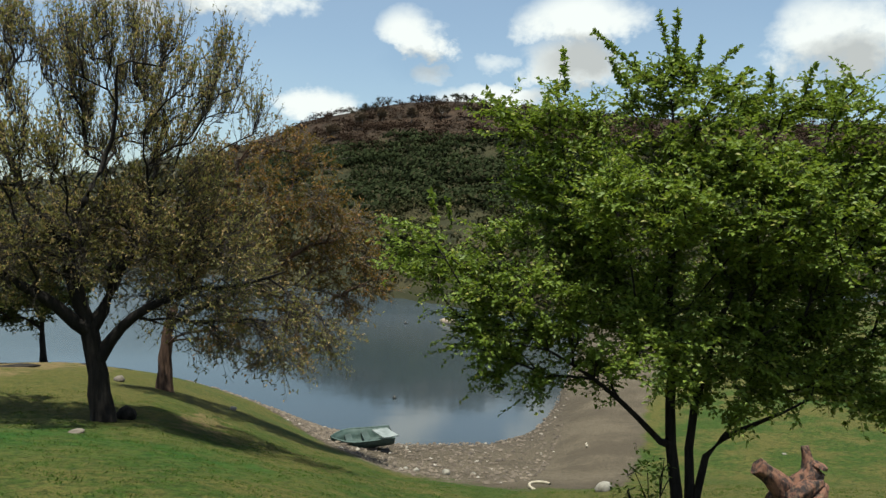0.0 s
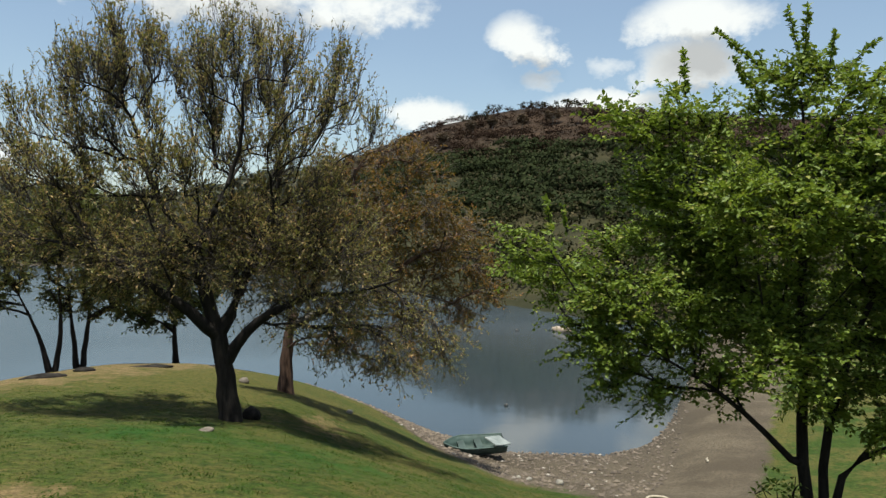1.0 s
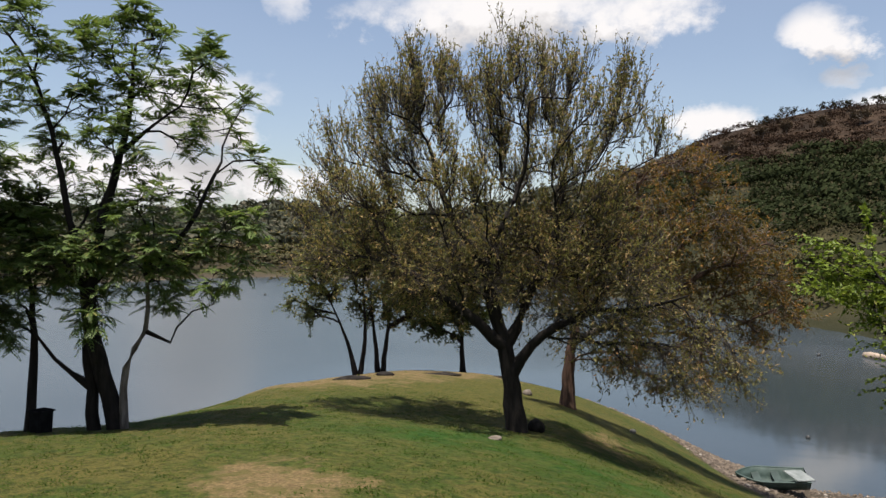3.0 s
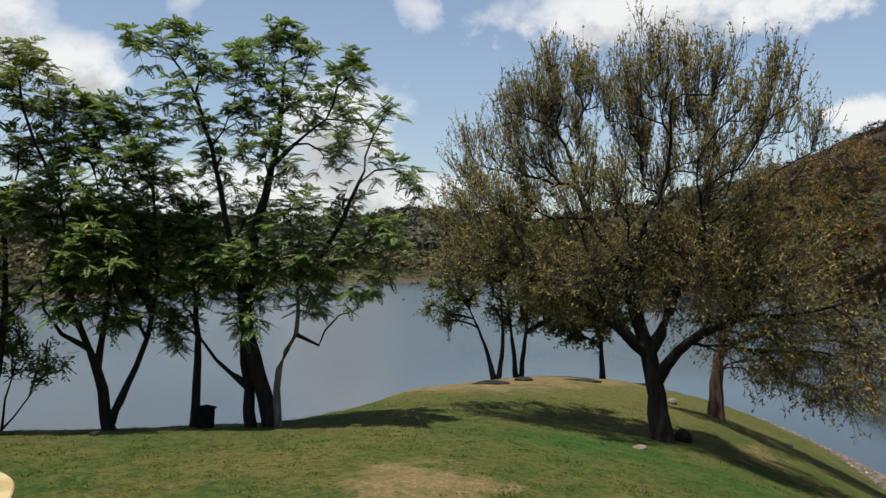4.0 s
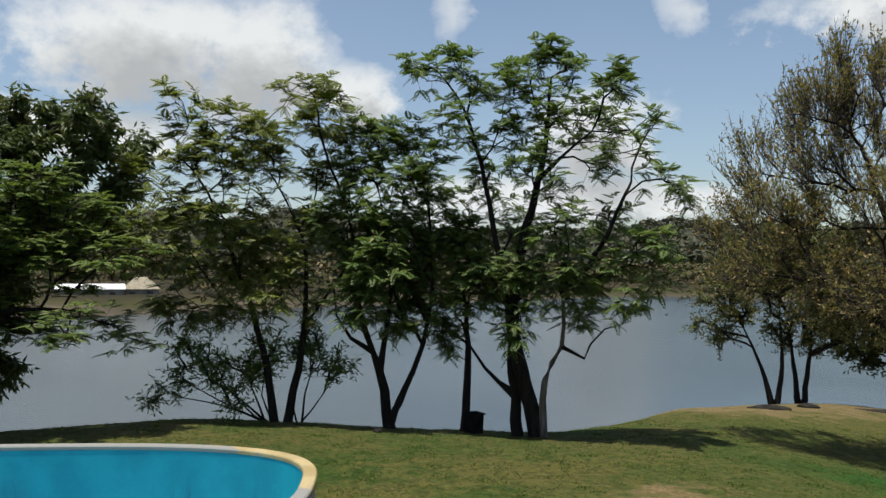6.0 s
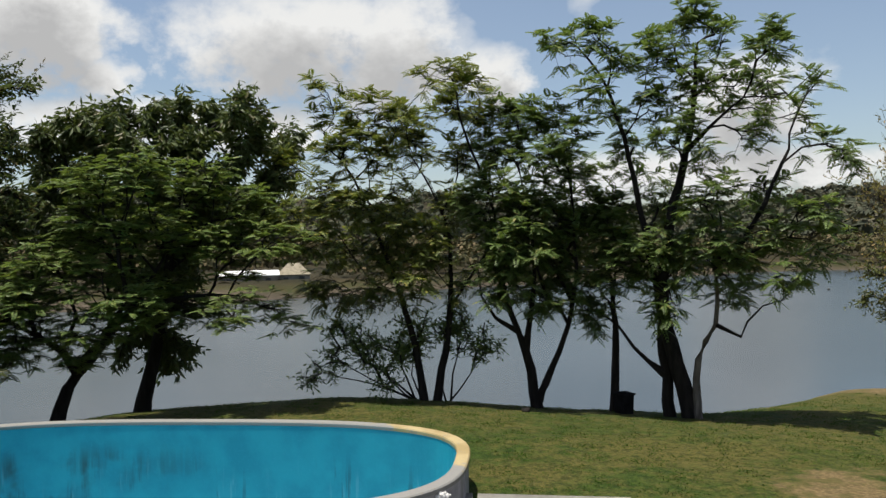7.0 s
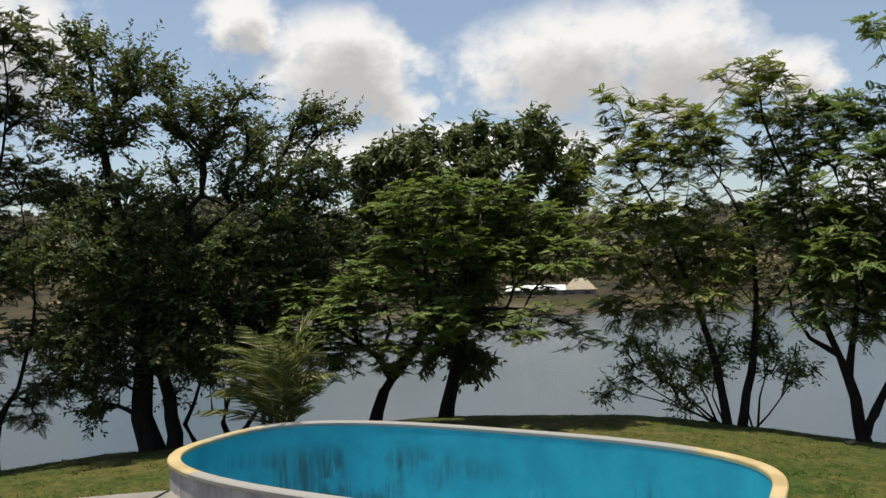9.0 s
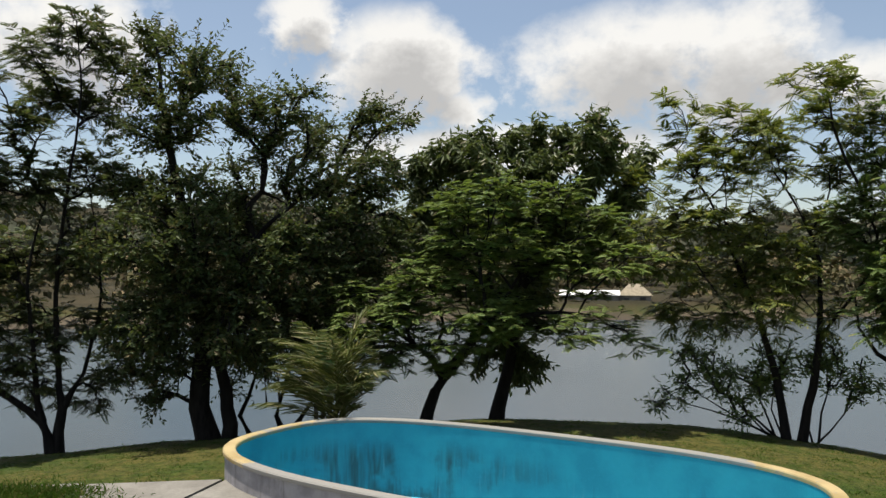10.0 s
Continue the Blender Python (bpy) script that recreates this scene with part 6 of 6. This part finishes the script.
# carved driftwood root near the terrace
def driftwood():
    g = bearing(-23.8, 6.97)
    root = thing("driftwood_root", g, "reddish weathered driftwood root standing on the lawn", "driftwood")
    k = Mat("red_driftwood")
    grain = k.noise(16, 6, 0.65, stretch=(1, 1, 0.35))
    c = k.mix(k.ramp(grain, 0.42, 0.58), (0.012, 0.005, 0.004), (0.15, 0.066, 0.038))
    c = k.mix(k.ramp(k.noise(24, 4), 0.5, 0.75, 0, 0.45), c, (0.23, 0.14, 0.08))
    wood = k.surface(c, 0.8, k.bump(grain, 1.0, 0.03))

    def arm(name, rows, rads, seed, rough=0.16):
        pts = resample(np.array([np.array(aim(a, e, 6.75 + dd) + Vector((0, ARM, 0))) - np.array(g) for a, e, dd in rows]), 0.02, np.random.default_rng(int(seed)), 0.0)
        t = np.linspace(0, len(rads) - 1, len(pts))
        sides = 28
        v, f = tube(pts, np.interp(t, range(len(rads)), rads), sides)
        cen = np.repeat(pts, sides, 0)
        around = np.tile(np.linspace(0, 2 * np.pi, sides, endpoint=False), len(pts))
        along = np.repeat(t, sides)
        # lumps, and twisting grooves along the grain
        w = np.array([noise.noise(Vector(q) * 6 + Vector((seed, 0, 0))) for q in v])
        w = w + 0.7 * np.sin(around * 5 + along * 2.2 + 2.5 * w) + 0.4 * np.sin(around * 11 - along * 1.5 + 4 * w + seed)
        v = cen + (v - cen) * (1 + rough * w[:, None])
        n = len(v)
        v = np.concatenate([v, pts[-1:]])
        me = bpy.data.meshes.new(name)
        me.from_pydata(v.tolist(), [], f.tolist() + [(n - sides + k, n - sides + (k + 1) % sides, n) for k in range(sides)])
        me.materials.append(wood)
        for q in list(me.polygons)[: len(f)]:
            q.use_smooth = True
        child(new(name, me), root)

    arm("stump", [(-24.7, -21.6, 0), (-24.9, -18.6, 0), (-25.2, -16.9, 0), (-25.8, -15.9, 0), (-26.4, -15.1, 0.02), (-26.6, -14.7, 0.02)], [0.27, 0.25, 0.22, 0.19, 0.12, 0.05], 1.0)
    arm("branch_stub", [(-25.0, -17.2, -0.05), (-24.2, -16.4, -0.1), (-23.4, -15.8, -0.14), (-22.65, -15.35, -0.18)], [0.13, 0.095, 0.072, 0.066], 4.0, 0.1)
    arm("snag", [(-26.0, -15.4, 0.0), (-25.85, -14.6, 0.03), (-25.6, -13.65, 0.05)], [0.065, 0.042, 0.028], 7.0, 0.1)
    arm("root", [(-24.6, -19.5, -0.2), (-24.9, -17.6, -0.2), (-25.7, -16.5, -0.16), (-26.7, -15.8, -0.02)], [0.06, 0.075, 0.07, 0.03], 9.0, 0.12)
    arm("root", [(-25.6, -20.5, -0.2), (-26.0, -18.0, -0.18), (-26.6, -16.7, -0.08), (-26.9, -16.0, 0.05)], [0.07, 0.075, 0.06, 0.03], 12.0, 0.12)


driftwood()


# bin under the trees
def bin_thing():
    g = bearing(55.35, 13.9)
    black = plain_mat("black_plastic", (0.006, 0.006, 0.007), (0.016, 0.016, 0.016), 0.9, 8.0, 0.15, spec=0.08)
    root = thing("litter_bin", g + Vector((0, 0, -0.01)), "small black litter bin standing beside a tree", "bin")
    def square(h, z, r=0.02):
        return [bm.verts.new((sx * (h - r * u), sy * (h - r * w), z)) for sx, sy, u, w in (
            (1, -1, 1, 0), (1, -1, 0, 1), (1, 1, 0, 1), (1, 1, 1, 0), (-1, 1, 1, 0), (-1, 1, 0, 1), (-1, -1, 0, 1), (-1, -1, 1, 0))]

    def shell(rings):
        for p, q in zip(rings[:-1], rings[1:]):
            for i in range(8):
                bm.faces.new((p[i], p[(i + 1) % 8], q[(i + 1) % 8], q[i]))
        bm.faces.new(rings[0][::-1])
        bm.faces.new(rings[-1])

    bm = bmesh.new()
    shell([square(0.115, 0.0), square(0.12, 0.012), square(0.132, 0.36), square(0.122, 0.36), square(0.11, 0.03)])
    bucket = part("bucket", bm, black, root)
    bm = bmesh.new()
    for k in range(4):
        box(bm, 0.29, 0.02, 0.028, Matrix.Rotation(k * math.pi / 2, 4, "Z") @ Matrix.Translation((0, 0.135, 0.352)), 0.004)
    part("rim", bm, black, bucket)


bin_thing()


# windblown palm by the pool
def palm():
    g = bearing(100.6, 12.0)
    root = thing("palm", g, "clump of windblown palm with pale arching fronds", "palm")
    rng = np.random.default_rng(5)
    o = np.array((0.0, 0.0, 0.0))
    lee = np.array((-math.sin(radians(187)), math.cos(radians(187)), 0))
    for i in range(5):
        b = rng.normal(size=3) * np.array([0.16, 0.16, 0])
        top = b + np.array([0, 0, rng.uniform(0.5, 0.95)]) + rng.normal(size=3) * 0.05
        v, f = tube(np.linspace(b - np.array([0, 0, 0.1]), top, 8), np.linspace(0.045, 0.03, 8), 8)
        child(new("stem", mesh_from("stem", v, f, BARK_GREY)), root)
    for i in range(48):
        t0 = rng.uniform(0, 6.28)
        out = np.array([math.cos(t0), math.sin(t0), 0])
        up = rng.uniform(1.1, 3.8)
        L = rng.uniform(0.9, 1.65)
        s = np.linspace(0, 1, 16)[:, None]
        start = o + out * 0.06 + np.array([0, 0, rng.uniform(0.15, 1.0)])
        d = unit(out * 0.85 + np.array([0, 0, up]) + lee * 0.1)
        line = start + d * s * L + (out * 0.18 + lee * 0.12 - np.array([0, 0, 0.5])) * (s**2.0) * L * rng.uniform(0.5, 1.1)
        v1, f1 = tube(line, np.linspace(0.011, 0.003, 16), 4)
        tang = unit(np.gradient(line, axis=0))
        sidev = unit(np.cross(tang, np.array([[0, 0, 1.0]])))
        kk = np.linspace(0.12, 1, 26)
        P = np.stack([np.interp(kk, s[:, 0], line[:, j]) for j in range(3)], -1)
        Tn = np.stack([np.interp(kk, s[:, 0], tang[:, j]) for j in range(3)], -1)
        Sd = np.stack([np.interp(kk, s[:, 0], sidev[:, j]) for j in range(3)], -1)
        rib = child(new("frond", mesh_from("frond", v1, f1, LEAF_PALM)), root)
        blades = []
        for sg in (-1, 1):
            ld = unit(Sd * sg * 0.75 + Tn * 1.25 + np.array([[0, 0, -0.5]]) + lee * 0.2 + rng.normal(size=P.shape) * 0.1)
            v, f = leaves_mesh(P, ld, 0.34 * np.sin(np.clip(kk * 1.05, 0, 1) * 2.6 + 0.35) + 0.12, 0.024, rng)
            blades.append((v, f))
        v, f = joined(blades)
        child(tagged(new("leaf_blade", mesh_from("leaf_blade", v, f, LEAF_PALM, smooth=False)), kind="stuff"), rib)


palm()


# driftwood stick, broken hoop and floats
def small_things():
    bleached = plain_mat("bleached_wood", (0.28, 0.24, 0.18), (0.42, 0.37, 0.29), 0.9, 12.0, 0.5)
    g = on_ground(-10.8, -15.0)
    v, f = tube(np.array([(0, 0, 0.03), (0.05, 0.12, 0.05), (0.03, 0.26, 0.04), (0.09, 0.42, 0.06)]), np.array([0.028, 0.03, 0.026, 0.012]), 8)
    ob = new("driftwood_stick", mesh_from("driftwood_stick", v, f, bleached))
    ob.matrix_world = Matrix.Translation(g)
    tagged(ob, "short bleached stick of driftwood on the sand", "driftwood")
    g = on_ground(-7.5, -17.85)
    t = np.linspace(0.5, 5.3, 30)
    rr = 0.24 + 0.02 * np.sin(t * 3)
    v, f = tube(np.stack([rr * np.cos(t), rr * np.sin(t), 0.05 + 0.03 * np.sin(t)], -1), np.full(30, 0.033), 8)
    ob = new("broken_hoop", mesh_from("broken_hoop", v, f, bleached))
    ob.matrix_world = Matrix.Translation(g)
    tagged(ob, "pale broken hoop lying on the grass", "hoop")
    dark = plain_mat("dark_float", (0.02, 0.02, 0.02), (0.05, 0.05, 0.045), 0.5)
    for a, e, s, m, word in ((3.31, -12.05, 0.10, dark, "dark"), (2.6, -6.7, 0.16, dark, "dark"), (41.5, -3.3, 0.22, dark, "dark")):
        d = (EYE_Z - WATER_Z) / math.tan(radians(-e))
        bm = bmesh.new()
        bmesh.ops.create_uvsphere(bm, u_segments=14, v_segments=9, radius=s)
        for q in bm.verts:
            q.co.z *= 0.85
            if q.co.z > s * 0.6:
                q.co.x, q.co.y, q.co.z = q.co.x * 0.45, q.co.y * 0.45, q.co.z * 1.35
        ob = part("float", bm, m, smooth=True)
        ob.matrix_world = Matrix.Translation(bearing(a, d, WATER_Z + s * 0.25))
        tagged(ob, f"small {word} float on the lake", "float", "floats on the lake")


small_things()


def rag():
    """A crumpled white cloth caught under the pool's rim."""
    A, Q = 68.26, -16.84
    d = 4.0
    while True:
        p = bearing(A, d) + Vector((-ARM * math.sin(radians(75.4)), ARM * math.cos(radians(75.4)), 0))
        if pool_level(np.array([p.x]), np.array([p.y]), 0.0)[0] < 1:
            break
        d += 0.01
    p.z = RIM_Z - 0.085
    bm = bmesh.new()
    bmesh.ops.create_icosphere(bm, subdivisions=4, radius=1.0)
    for v in bm.verts:
        n = noise.noise(v.co * 2.2) * 0.55 + noise.noise(v.co * 5.0) * 0.3
        c = v.co * (1 + n)
        v.co = Vector((c.x * 0.075, c.y * 0.022, c.z * 0.04))
    ob = part("rag", bm, plain_mat("white_cloth", (0.60, 0.58, 0.57), (0.75, 0.73, 0.72), 0.9, 20.0, 0.5), smooth=True)
    ob.matrix_world = Matrix.Translation(p) @ Matrix.Rotation(radians(A), 4, "Z")
    tagged(ob, "crumpled white rag stuck under the pool rim", "rag")


rag()
for i, (a, d, h) in enumerate(((-14.6, 9.6, 0.75), (-13.6, 9.4, 0.6), (-15.4, 9.5, 0.9))):
    g = bearing(a, d)
    tree("sapling", g, [[g - Vector((0, 0, 0.05)), g + Vector((0.05, 0.02, h * 0.5)), g + Vector((-0.12 + 0.1 * i, 0, h))]], [(g + Vector((-0.1 + 0.1 * i, 0, h * 0.85)), 0.22)], [0.012],
         "thin dark sapling at the green tree's foot", BARK_DARK_SHADED, LEAF_GREEN, "small", density=120, seed=400 + i, twigs=3, leaves=4, leaf_size=(0.07, 0.04), twig_len=0.14, tip_r=0.003,
         group="saplings under the green tree", category="sapling")
